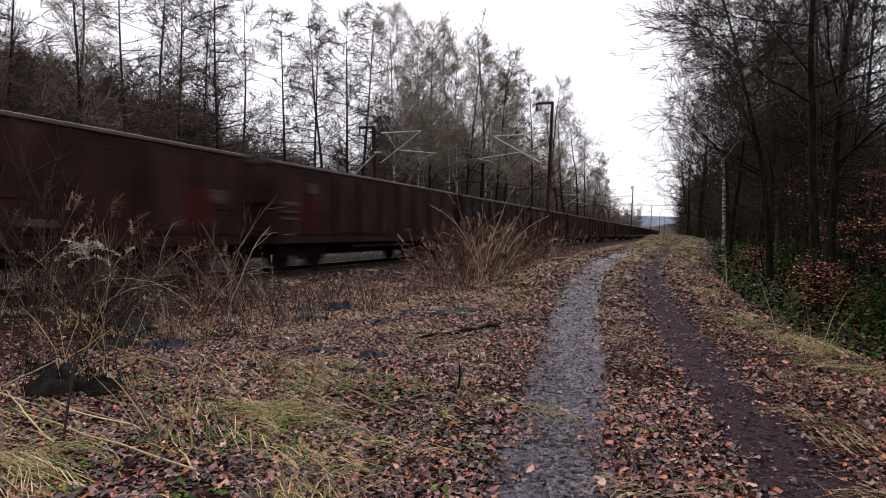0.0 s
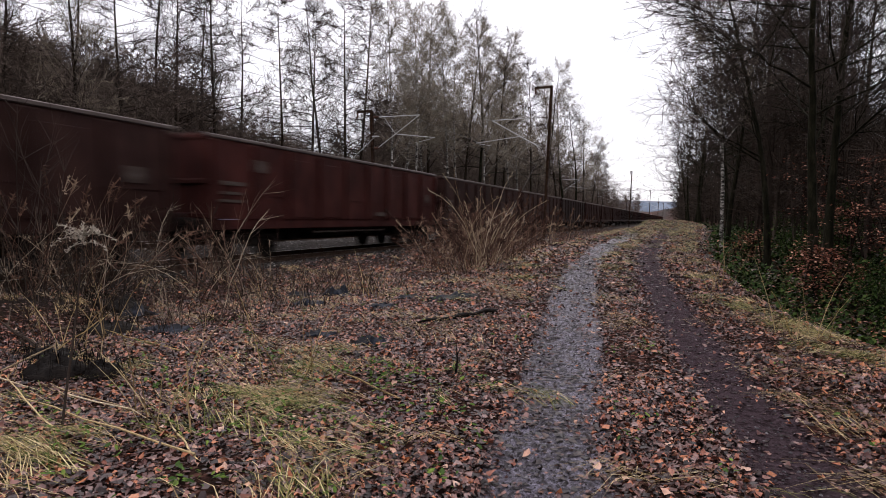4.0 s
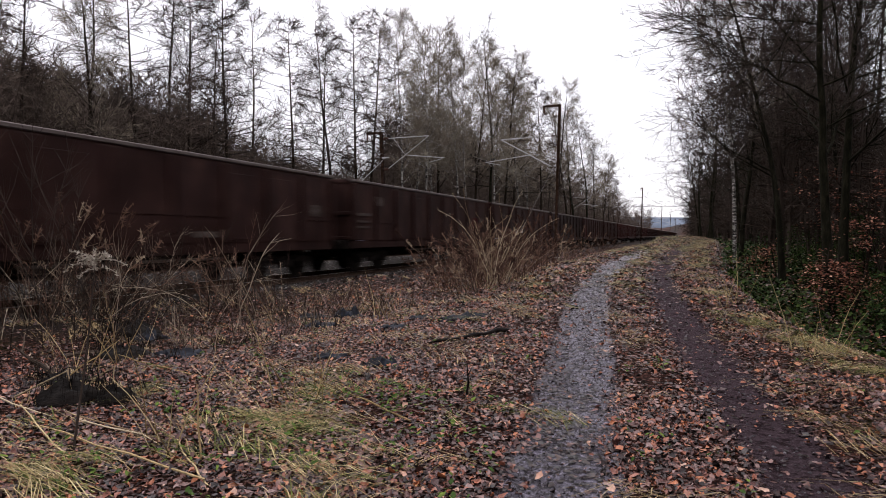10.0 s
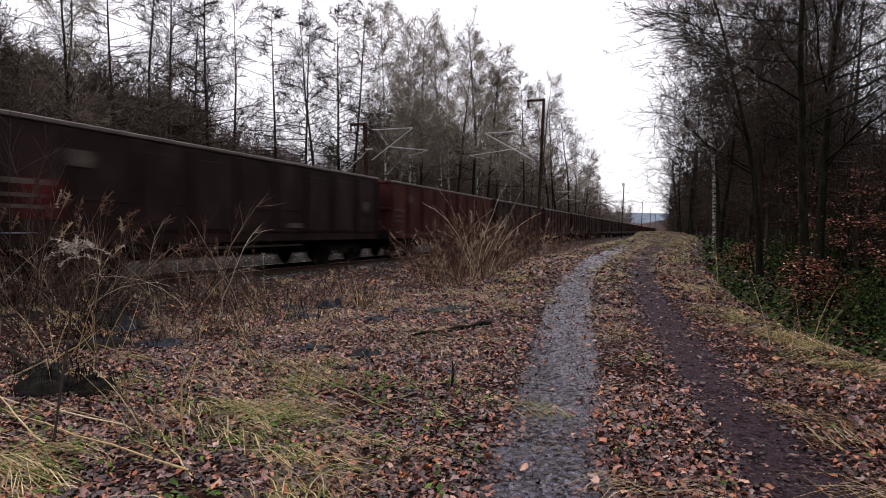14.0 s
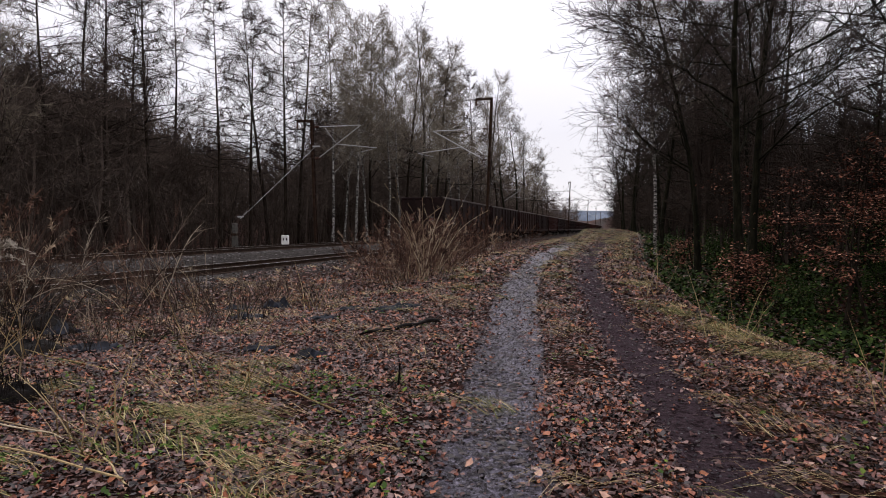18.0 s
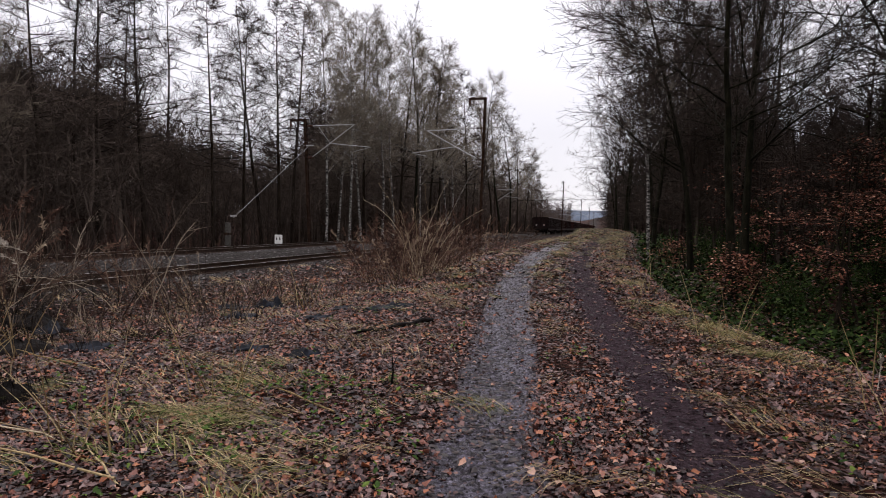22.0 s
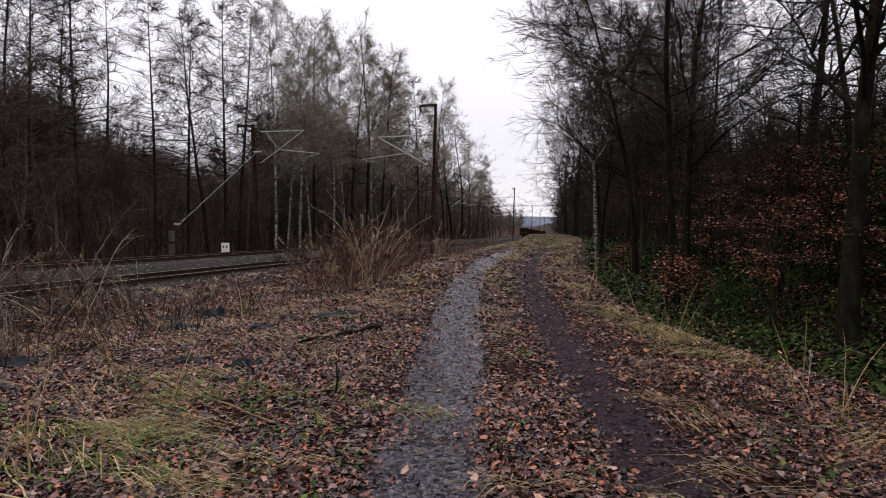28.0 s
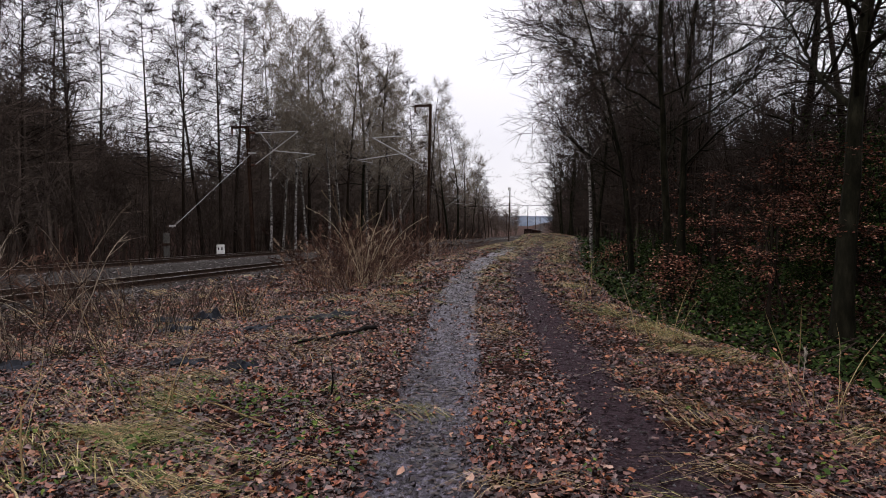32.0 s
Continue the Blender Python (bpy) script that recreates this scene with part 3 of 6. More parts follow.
# ---- overhead line ----
def mast(s, p, z0, tall, reach, wire_h, label, stay=None, arm=True):
    """A lattice-topped mast with a hinged cantilever; reach: metres to the wire, towards +p or -p."""
    base = new("catenary_mast")
    base.matrix_world = Matrix.Translation(along(s, p, z0)) @ Matrix.Rotation(-HEAD, 4, "Z")
    sg = -1 if reach > 0 else 1      # local x points to the right of the railway
    lean = 0.035 * (-sg)
    bm = bmesh.new()
    # two channels with battens
    for dy in (-0.09, 0.09):
        box(bm, -0.08, dy - 0.025, 0, 0.08, dy + 0.025, tall)
    bmesh.ops.transform(bm, matrix=Matrix.Shear("XY", 4, (lean, 0)), verts=bm.verts)
    part("post", bm, M_MAST, base)
    for k in range(int(tall / 0.8)):
        z = 0.4 + k * 0.8
        bm = bmesh.new()
        box(bm, -0.075, -0.12, -0.06, 0.075, 0.12, 0.06)
        o = part("batten", bm, M_MAST, base)
        o.location = (lean * z, 0, z)
    bm = bmesh.new()
    box(bm, -0.35, -0.35, -0.5, 0.35, 0.35, 0.12, 0.04)
    part("footing", bm, M_CONCRETE, base, "weathered concrete footing")
    # top outrigger
    bm = bmesh.new()
    x0, x1 = lean * tall, lean * tall - (1.05 if arm else 0.3)
    box(bm, min(x0, x1) - 0.05, -0.06, tall - 0.14, max(x0, x1) + 0.05, 0.06, tall)
    part("outrigger", bm, M_MAST, base)
    bm = bmesh.new()
    rod(bm, (x1, 0, tall - 0.12), (x1, 0, tall - 0.5), 0.07, 0.07, 8)
    part("insulator", bm, M_PORCELAIN, base, "brown glazed insulator")
    h = wire_h
    L = abs(reach)
    tip = Vector((sg * L, 0, h))
    bm = bmesh.new()
    rod(bm, (lean * h + sg * 0.55, 0, h + 0.02), tip, 0.03)
    part("top_tube", bm, M_ZINC, base, "pale galvanised tube")
    bm = bmesh.new()
    rod(bm, (lean * h + sg * 0.5, 0, h - 2.0), tip, 0.03)
    part("stay_tube", bm, M_ZINC, base, "pale galvanised tube")
    for zz in (h + 0.02, h - 2.05):
        bm = bmesh.new()
        for k in range(5):
            rod(bm, (lean * zz + sg * (0.15 + k * 0.08), 0, zz), (lean * zz + sg * (0.19 + k * 0.08), 0, zz), 0.085, 0.05, 8)
        part("insulator", bm, M_PORCELAIN, base, "brown glazed insulator")
    bm = bmesh.new()
    zr = h - 1.45
    rod(bm, (sg * L * 0.45, 0, h - 1.15), (sg * (L + 1.1), 0, zr - 0.05), 0.026)
    part("registration_arm", bm, M_ZINC, base, "pale galvanised tube")
    bm = bmesh.new()
    rod(bm, (sg * L * 0.45, 0, h - 1.1), (lean * h + sg * 0.9, 0, h), 0.014)
    part("brace", bm, M_ZINC, base)
    bm = bmesh.new()
    rod(bm, (sg * (L + 0.9), 0, zr - 0.1), (sg * L, 0, zr - 0.28), 0.02)
    part("steady_arm", bm, M_ZINC, base)
    bm = bmesh.new()
    box(bm, sg * 0.15 - 0.25, -0.3, h - 1.33, sg * 0.15 + 0.25, -0.2, h - 1.25)
    part("bracket", bm, M_ZINC, base)
    if stay:
        ds, dz, top_z = stay
        bm = bmesh.new()
        rod(bm, (0, 0, top_z), (0, -ds, dz), 0.011)
        part("anchor_stay", bm, M_ZINC if reach < 0 else M_WIRE, base, "thin steel anchor stay")
        bm = bmesh.new()
        rod(bm, (0, -ds * 0.985, dz + 0.08), (0, -ds * 0.93, dz + 0.42), 0.03)
        part("turnbuckle", bm, M_WIRE, base)
        bm = bmesh.new()
        box(bm, -0.16, -ds - 0.05, dz + 0.06, 0.2, -ds + 0.02, dz + 0.14, 0.01)
        part("stay_plate", bm, M_ZINC, base, "pale metal stay plate")
    tagged(base, label, "mast", "masts along the railway")
    return base


mast(40.4, 8.5, 0.1, 10.15, 3.7, 8.1, "rusty steel catenary mast beside the near track", (9.0, 1.6, 6.2))
for s in (111.5, 182, 251, 320):
    mast(s, 8.5, 0.1, 9.8, 3.7, 8.1, "rusty steel catenary mast beside the near track", None, False)
mast(36.8, 19.2, 0.2, 8.5, -3.2, 8.0, "rusty steel catenary mast beyond the far track", (8.5, 1.85, 6.75))
for s in (105, 176.5, 243):
    mast(s, 19.2, 0.2, 8.5, -3.2, 8.0, "rusty steel catenary mast beyond the far track", None, False)


def overhead_wires():
    for p, posts, top in ((NEAR, (-35, 40.4, 111.5, 182, 251, 320), 8.1), (FAR, (-38, 36.8, 105, 176.5, 243, 315), 8.0)):
        line = new("overhead_line")
        tagged(line, "thin contact and carrier wires over the track", "overhead line", "overhead lines", "structure")
        for nm, hh, sag in (("contact_wire", top - 1.75, 0.02), ("carrier_wire", top, 1.1)):
            t = Tubes()
            for a, b in zip(posts, posts[1:]):
                pts = [along(a + (b - a) * k / 12, p, hh - 4 * sag * (k / 12) * (1 - k / 12)) for k in range(13)]
                t.tube(pts, [0.009] * 13, 4, tip=False)
            t.build(nm, M_WIRE, line)
        t = Tubes()
        for a, b in zip(posts[:3], posts[1:4]):
            for k in range(1, 8):
                u = k / 8
                s = a + (b - a) * u
                t.tube([along(s, p, top - 1.75), along(s, p, top - 4.4 * u * (1 - u))], [0.006, 0.006], 3, tip=False)
        t.build("droppers", M_WIRE, line)


overhead_wires()


def lineside_post():
    ob = new("anchor_post")
    ob.matrix_world = Matrix.Translation(along(28.1, 19.4, -0.1)) @ Matrix.Rotation(-HEAD, 4, "Z")
    bm = bmesh.new()
    box(bm, -0.12, -0.12, 0, 0.12, 0.12, 1.9, 0.03)
    part("shaft", bm, M_STAINED, ob)
    bm = bmesh.new()
    box(bm, -0.15, -0.15, 1.25, 0.15, 0.15, 1.37)
    part("collar", bm, M_MAST, ob, "rusty steel collar")
    tagged(ob, "squat weathered concrete anchor post by the track", "post")
    ob = new("kilometre_board")
    ob.matrix_world = Matrix.Translation(along(31.8, 18.6, 0.15)) @ Matrix.Rotation(-HEAD + radians(10), 4, "Z")
    bm = bmesh.new()
    box(bm, -0.23, -0.03, 0.44, 0.23, 0.03, 0.98, 0.03)
    part("board", bm, M_WHITE, ob)
    for x in (-0.1, 0.09):
        bm = bmesh.new()
        box(bm, x - 0.035, -0.045, 0.68, x + 0.035, -0.034, 0.82)
        part("mark", bm, M_BLACK, ob, "dark mark")
    bm = bmesh.new()
    rod(bm, (0, 0.06, -0.3), (0, 0.06, 0.95), 0.04)
    part("stake", bm, M_MAST, ob)
    tagged(ob, "small white enamel kilometre board on a stake", "sign")


lineside_post()


# ---- train ----
def bogie(parent, y, paint):
    b = new("bogie")
    b.parent = parent
    b.location = (0, y, 0)
    for x in (-1.0, 1.0):
        bm = bmesh.new()
        box(bm, x - 0.07, -1.3, 0.52, x + 0.07, 1.3, 0.72, 0.03)
        box(bm, x - 0.09, -0.35, 0.36, x + 0.09, 0.35, 0.62, 0.03)
        for yy in (-0.9, 0.9):
            box(bm, x - 0.12, yy - 0.16, 0.34, x + 0.12, yy + 0.16, 0.64, 0.04)
        part("side_frame", bm, M_GEAR, b)
    bm = bmesh.new()
    box(bm, -1.0, -0.25, 0.5, 1.0, 0.25, 0.85, 0.04)
    part("bolster", bm, M_GEAR, b)
    for yy in (-0.9, 0.9):
        for x in (-0.78, 0.78):
            bm = bmesh.new()
            rod(bm, (x - 0.065, yy, 0.46), (x + 0.065, yy, 0.46), 0.46, 0.46, 20)
            rod(bm, (x - 0.085, yy, 0.46), (x + 0.085, yy, 0.46), 0.2, 0.2, 12)
            part("wheel", bm, M_GEAR, b)
    return b


def build_wagon(length, paint, top=3.2):
    """An open-topped bogie wagon; local y runs ahead, x to the camera's side, z from the rail heads."""
    m = M_WAGON[paint]
    w = new("open_freight_wagon")
    y0, y1 = 0.55, length - 0.55
    half, low = 1.36, 1.12
    for x in (-half, half):
        sg = 1 if x > 0 else -1
        bm = bmesh.new()
        box(bm, x - 0.03, y0, low, x + 0.03, y1, top - 0.1)
        part("side_wall", bm, m, w)
        bm = bmesh.new()
        box(bm, x - 0.07, y0 - 0.06, top - 0.1, x + 0.07, y1 + 0.06, top, 0.02)
        part("top_rail", bm, M_SKYLIT_RAIL, w, "top rail coloured paler, as lit by the sky")
        bm = bmesh.new()
        box(bm, x * 0.97 - 0.05, y0, low - 0.27, x * 0.97 + 0.05, y1, low + 0.02, 0.015)
        part("solebar", bm, m, w)
        count = 10
        bm = bmesh.new()
        box(bm, 0, -0.07, low, 0.09, 0.07, top - 0.14, 0.02)
        rib = part("rib", bm, m, w)
        for k in range(count):
            y = y0 + 0.12 + (y1 - y0 - 0.24) * k / (count - 1)
            mm = Matrix.Translation((x + sg * 0.03, y, 0)) @ (Matrix.Identity(4) if sg > 0 else Matrix.Rotation(math.pi, 4, "Z"))
            if k == 0:
                rib.matrix_local = mm
            else:
                shared(rib, mm, w)
        for k in (2, 3, count - 4, count - 3):
            bm = bmesh.new()
            yk = y0 + 0.12 + (y1 - y0 - 0.24) * k / (count - 1)
            box(bm, x + sg * 0.03 - 0.012, yk + 0.12, low + 0.06, x + sg * 0.03 + 0.025, yk + 1.1, top - 0.35, 0.01)
            part("door_leaf", bm, m, w)
        bm = bmesh.new()
        box(bm, x + sg * 0.02 - 0.02, y0, low + 0.62, x + sg * 0.02 + 0.03, y1, low + 0.7)
        part("waist_rail", bm, m, w)
        for yy, z, a, b2, mat, lab in ((0.06, 0.85, 0.42, 0.1, M_PLATE, "faded grey lettering"), (0.055, 0.62, 0.36, 0.07, M_PLATE, "faded grey lettering"), (0.055, 0.42, 0.4, 0.07, M_PLATE, "faded grey lettering"), (0.13, 1.25, 0.3, 0.32, M_PLATE, "faded grey lettering panel"), (0.62, 0.12, 0.34, 0.14, M_PLATE, "faded grey lettering panel"), (0.93, 0.75, 0.2, 0.34, M_PLATE, "faded grey lettering panel")):
            bm = bmesh.new()
            yc = y0 + (y1 - y0) * yy
            box(bm, x + sg * 0.058 - 0.004, yc - a, low + z, x + sg * 0.058 + 0.004, yc + a, low + z + b2)
            part("lettering_panel", bm, mat, w, lab)
        bm = bmesh.new()
        yc = y0 + 0.75
        box(bm, x * 0.97 + sg * 0.055 - 0.004, yc - 0.22, low - 0.02, x * 0.97 + sg * 0.055 + 0.004, yc + 0.22, low + 0.22)
        part("label_holder", bm, M_BLUE, w, "small pale blue plate")
    for y, sg in ((y0, -1), (y1, 1)):
        bm = bmesh.new()
        box(bm, -half, y - 0.03, low, half, y + 0.03, top - 0.1)
        part("end_wall", bm, m, w)
        for z in (top - 0.14, low + 0.85, low + 0.02):
            bm = bmesh.new()
            box(bm, -half - 0.02, y + sg * 0.03 - 0.05, z, half + 0.02, y + sg * 0.03 + 0.05, z + 0.13, 0.02)
            part("end_beam", bm, m, w)
        bm = bmesh.new()
        box(bm, -1.3, y - 0.1, low - 0.3, 1.3, y + 0.1, low, 0.02)
        part("headstock", bm, M_GEAR, w)
        for x in (-0.875, 0.875):
            bm = bmesh.new()
            yb = 0.0 if sg < 0 else length
            rod(bm, (x, y, 1.05), (x, yb - sg * 0.06, 1.05), 0.1, 0.1, 10)
            rod(bm, (x, yb - sg * 0.06, 1.05), (x, yb - sg * 0.01, 1.05), 0.22, 0.22, 14)
            part("buffer", bm, M_GEAR, w)
        bm = bmesh.new()
        box(bm, -0.06, min(y, y + sg * 0.55), 0.9, 0.06, max(y, y + sg * 0.55), 1.05, 0.02)
        part("coupling", bm, M_GEAR, w)
    bm = bmesh.new()
    box(bm, -half, y0, low - 0.02, half, y1, low + 0.05)
    part("floor", bm, m, w)
    bm = bmesh.new()
    box(bm, -0.4, y0 + 0.2, low - 0.5, 0.4, y1 - 0.2, low - 0.02)
    part("centre_sill", bm, M_GEAR, w)
    bm = bmesh.new()
    rod(bm, (0.6, length / 2 - 0.9, 0.75), (0.6, length / 2 + 0.4, 0.75), 0.2, 0.2, 12)
    part("air_reservoir", bm, M_GEAR, w)
    bm = bmesh.new()
    rod(bm, (1.2, length / 2 - 2.4, 0.72), (1.2, length / 2 + 2.4, 0.72), 0.035, 0.035, 6)
    part("brake_rod", bm, M_PLATE, w, "dull grey brake rod under the frame")
    # blocks added at the brake gear, standing in for shade under the floor
    bm = bmesh.new()
    for yy in (4.6, 5.8, 9.4, 10.6):
        box(bm, -1.05, yy - 0.06, 0.5, 1.05, yy + 0.06, low - 0.2)
    box(bm, -0.95, 4.6, 0.42, -0.35, 10.7, low - 0.25, 0.03)
    part("under_floor_fill", bm, M_GEAR, w, "black gear blocks added to darken the space under the floor")
    # deep trusses also added to close the bright gap beneath the wagon
    for x in (-1.18, 1.18):
        bm = bmesh.new()
        box(bm, x - 0.03, 4.9, 0.78, x + 0.03, length - 4.9, low - 0.24, 0.01)
        for yy in (5.6, 6.9, length - 6.9, length - 5.6):
            box(bm, x - 0.04, yy - 0.08, 0.62, x + 0.04, yy + 0.08, low - 0.24)
        part("truss", bm, M_GEAR, w, "dark underframe truss closing the gap below")
    for y in (2.62, length - 2.62):
        bogie(w, y, paint)
    return w


M_PLATE = two_scale("faded_lettering", (0.025, 0.018, 0.016), (0.06, 0.048, 0.043), (0.12, 0.105, 0.095), 5, 0.6, 0, 0.0)
M_DIRTY = two_scale("dirty_white_plate", (0.14, 0.13, 0.12), (0.26, 0.25, 0.24), (0.36, 0.35, 0.34), 8, 0.6, 0, 0.0)
M_BLUE = two_scale("pale_blue_plate", (0.3, 0.32, 0.5), (0.45, 0.48, 0.7), (0.55, 0.58, 0.8), 8, 0.5, 0, 0.0)
WAGONS = []
PITCH = 15.74
TAIL = (-348.41, 23.335, -0.07347, -0.001849)
LENGTHS = [PITCH] * 42
PAINTS = ["dark", "dark", "brown", "dark", "rust", "dark", "brown", "dark", "brown", "brown", "brown", "dark", "brown", "brown", "rust", "rust", "brown", "rust", "brown", "brown", "dark", "brown", "brown", "brown"]
WAGON_LABEL = {"rust": "rust-red open steel freight wagon on the near track", "brown": "dirty brown open steel freight wagon on the near track", "dark": "sooty dark open steel freight wagon on the near track"}


def build_train():
    made = {}
    s = 0.0
    for i, length in enumerate(LENGTHS):
        paint = PAINTS[i % len(PAINTS)]
        key = (length, paint)
        if key not in made:
            made[key] = w = build_wagon(length, paint)
            tagged(w, WAGON_LABEL[paint], "freight wagon", "wagons of the passing train")
        else:
            w = copy_thing(made[key], Matrix.Identity(4))
        WAGONS.append((w, s))
        s += length
    # faded red panels on some of the wagons
    for i, y, z0, z1 in ((5, PITCH - 3.6, 1.3, 2.4), (3, 1.7, 1.35, 2.1), (9, PITCH - 2.6, 1.3, 2.2), (12, 1.8, 1.3, 2.2), (22, PITCH - 2.2, 1.3, 2.2), (23, 2.4, 1.3, 2.3)):
        bm = bmesh.new()
        box(bm, 1.395, y - 0.4, z0, 1.42, y + 0.4, z1, 0.005)
        part("red_panel", bm, M_REDPAINT, WAGONS[i][0], "faded dark red panel")
    # the last wagon carries two tail boards
    last = WAGONS[0][0]
    for x in (-0.72, 0.62):
        bm = bmesh.new()
        box(bm, x - 0.13, 0.5, 1.66, x + 0.13, 0.53, 1.94, 0.01)
        b = part("tail_board", bm, M_DIRTY, last, "white and red tail board")
        bm = bmesh.new()
        box(bm, x - 0.12, 0.493, 1.75, x + 0.12, 0.498, 1.85)
        part("red_band", bm, M_RED, b, "faded red band")


M_REDPAINT = two_scale("faded_red_paint", (0.02, 0.005, 0.005), (0.052, 0.009, 0.009), (0.085, 0.018, 0.016), 4, 0.6, 0, 0.1)
M_RED = two_scale("faded_red", (0.25, 0.06, 0.05), (0.36, 0.1, 0.09), (0.45, 0.16, 0.14), 8, 0.5, 0, 0.0)
build_train()


def tail_at(t):
    """How far along the railway the train's end stands at t seconds; the train slows down a little."""
    return TAIL[0] + TAIL[1] * t + TAIL[2] * t * t + TAIL[3] * t ** 3


def motions():
    turn = Matrix.Rotation(-HEAD, 4, "Z")
    for w, s in WAGONS:
        walk(w, [(t, Matrix.Translation(along(tail_at(t) + s, NEAR, RAIL_NEAR)) @ turn) for t in range(0, 33, 2)])


# ---- trees ----
def grow(seed, tall, girth, style):
    """Returns the trunk with its limbs, and the twigs, as two gatherers of tubes."""
    rng = random.Random(seed)
    wood, fine = Tubes(), Tubes()
    base = Vector((0, 0, -0.3))
    lean = Vector((rng.uniform(-1, 1), rng.uniform(-1, 1), 0)) * (0.02 if style in ("alder", "larch") else 0.06)
    trunk = wander(rng, base, Vector((0, 0, 1)) + lean, tall, 14, {"alder": 0.025, "larch": 0.02, "birch": 0.045, "aspen": 0.04, "thin": 0.05, "oak": 0.07, "far_oak": 0.07}[style], 0.02)
    taper = [girth * (1 - 0.93 * (i / 14) ** (0.75 if "oak" in style else 0.9)) for i in range(15)]
    taper[0] *= 1.25
    wood.tube(trunk, taper, 7)

    def spot(u):
        k = min(13.999, u * 14)
        i = int(k)
        return trunk[i].lerp(trunk[i + 1], k - i), taper[i] * (1 - k + i) + taper[i + 1] * (k - i)

    def twigs(line, count, length, droop, spread=0.8, r=0.009, sub=0, bent=False):
        n = len(line) - 1
        for _ in range(count):
            u = rng.uniform(0.18, 1.0) * n
            i = min(n - 1, int(u))
            p = line[i].lerp(line[i + 1], u - i)
            d = (line[i + 1] - line[i]).normalized() + rnd_dir(rng) * spread
            k = length * rng.uniform(0.45, 1.2)
            if bent:
                t = wander(rng, p, d, k, 2, 0.25, droop)
                fine.tube(t, [r, r * 0.8, r * 0.5], 3)
            else:
                d = (d.normalized() + Vector((0, 0, droop * 2))).normalized()
                t = [p, p + d * k * 0.5, p + d * k]
                fine.sliver(p, t[2], r * 1.25, rng)
            for _ in range(sub):
                q = t[0].lerp(t[1], rng.uniform(0.3, 1)) if rng.random() < 0.5 else t[1].lerp(t[2], rng.uniform(0, 0.7))
                w = ((t[2] - t[0]).normalized() + rnd_dir(rng) * 0.8 + Vector((0, 0, droop))).normalized()
                fine.sliver(q, q + w * k * rng.uniform(0.45, 0.95), r * 1.05, rng)

    if style in ("alder", "larch"):
        n = 60 if style == "alder" else 70
        for i in range(n):
            u = 0.34 + 0.65 * (i + rng.random()) / n
            p, r = spot(u)
            a = rng.uniform(0, 2 * math.pi)
            lift = rng.uniform(0.05, 0.5) if style == "alder" else rng.uniform(-0.12, 0.25)
            ln = tall * (0.17 if style == "alder" else 0.155) * (1.15 - u) / 0.6 * rng.uniform(0.6, 1.15) * (0.55 + 0.45 * step(0.3, 0.5, u))
            b = wander(rng, p, Vector((math.cos(a), math.sin(a), lift)), ln, 4, 0.13, 0.04)
            wood.tube(b, [max(0.017, r * 0.42) * q for q in (1, 0.75, 0.55, 0.4, 0.25)], 4)
            twigs(b, 15, 0.75, 0.03 if style == "alder" else -0.02, 0.9, 0.012, 4)
    elif style in ("birch", "aspen", "thin"):
        n = 17 if style == "thin" else 32
        for i in range(n):
            u = (0.4 if style == "thin" else 0.3) + 0.64 * (i + rng.random()) / n
            p, r = spot(u)
            a = rng.uniform(0, 2 * math.pi)
            ln = tall * 0.23 * (1.2 - u) * rng.uniform(0.7, 1.25)
            b = wander(rng, p, Vector((math.cos(a) * 0.75, math.sin(a) * 0.75, 0.8)), ln, 5, 0.14, 0.04)
            wood.tube(b, [max(0.013, r * 0.42) * q for q in (1, 0.8, 0.6, 0.45, 0.3, 0.2)], 4)
            for j in range(2):
                k = rng.randint(1, 4)
                c = wander(rng, b[k], (b[k + 1] - b[k]).normalized() + rnd_dir(rng) * 0.6, ln * 0.5, 3, 0.16, 0.03)
                wood.tube(c, [max(0.009, r * 0.16) * q for q in (1, 0.8, 0.6, 0.4)], 3)
                twigs(c, 10, 0.8, -0.03, 0.9, 0.0095, 4)
            twigs(b, 12, 0.85, -0.02, 0.9, 0.0095, 4)
    else:
        near = style == "oak"
        n = 26 if near else 22
        for i in range(n):
            u = 0.27 + 0.7 * (i + rng.random()) / n
            p, r = spot(u)
            a = rng.uniform(0, 2 * math.pi)
            ln = tall * 0.36 * (1.3 - u) * rng.uniform(0.6, 1.2)
            b = wander(rng, p, Vector((math.cos(a), math.sin(a), rng.uniform(0.2, 0.9))), ln, 7, 0.2, 0.01)
            r1 = max(0.02, r * rng.uniform(0.3, 0.5))
            wood.tube(b, [r1 * (1 - 0.12 * k) for k in range(8)], 5)
            for j in range(9 if near else 6):
                k = rng.randint(1, 6)
                c = wander(rng, b[k], (b[k + 1] - b[k]).normalized() + rnd_dir(rng) * 0.85, ln * rng.uniform(0.3, 0.55), 4, 0.22, 0.01)
                wood.tube(c, [max(0.011, r1 * 0.42) * q for q in (1, 0.8, 0.6, 0.45, 0.3)], 4)
                twigs(c, 10 if near else 5, 0.75, 0.05, 0.85, 0.0065 if near else 0.009, 4, near)
            twigs(b, 12 if near else 6, 0.75, 0.05, 0.85, 0.0065 if near else 0.009, 4, near)
    return wood, fine


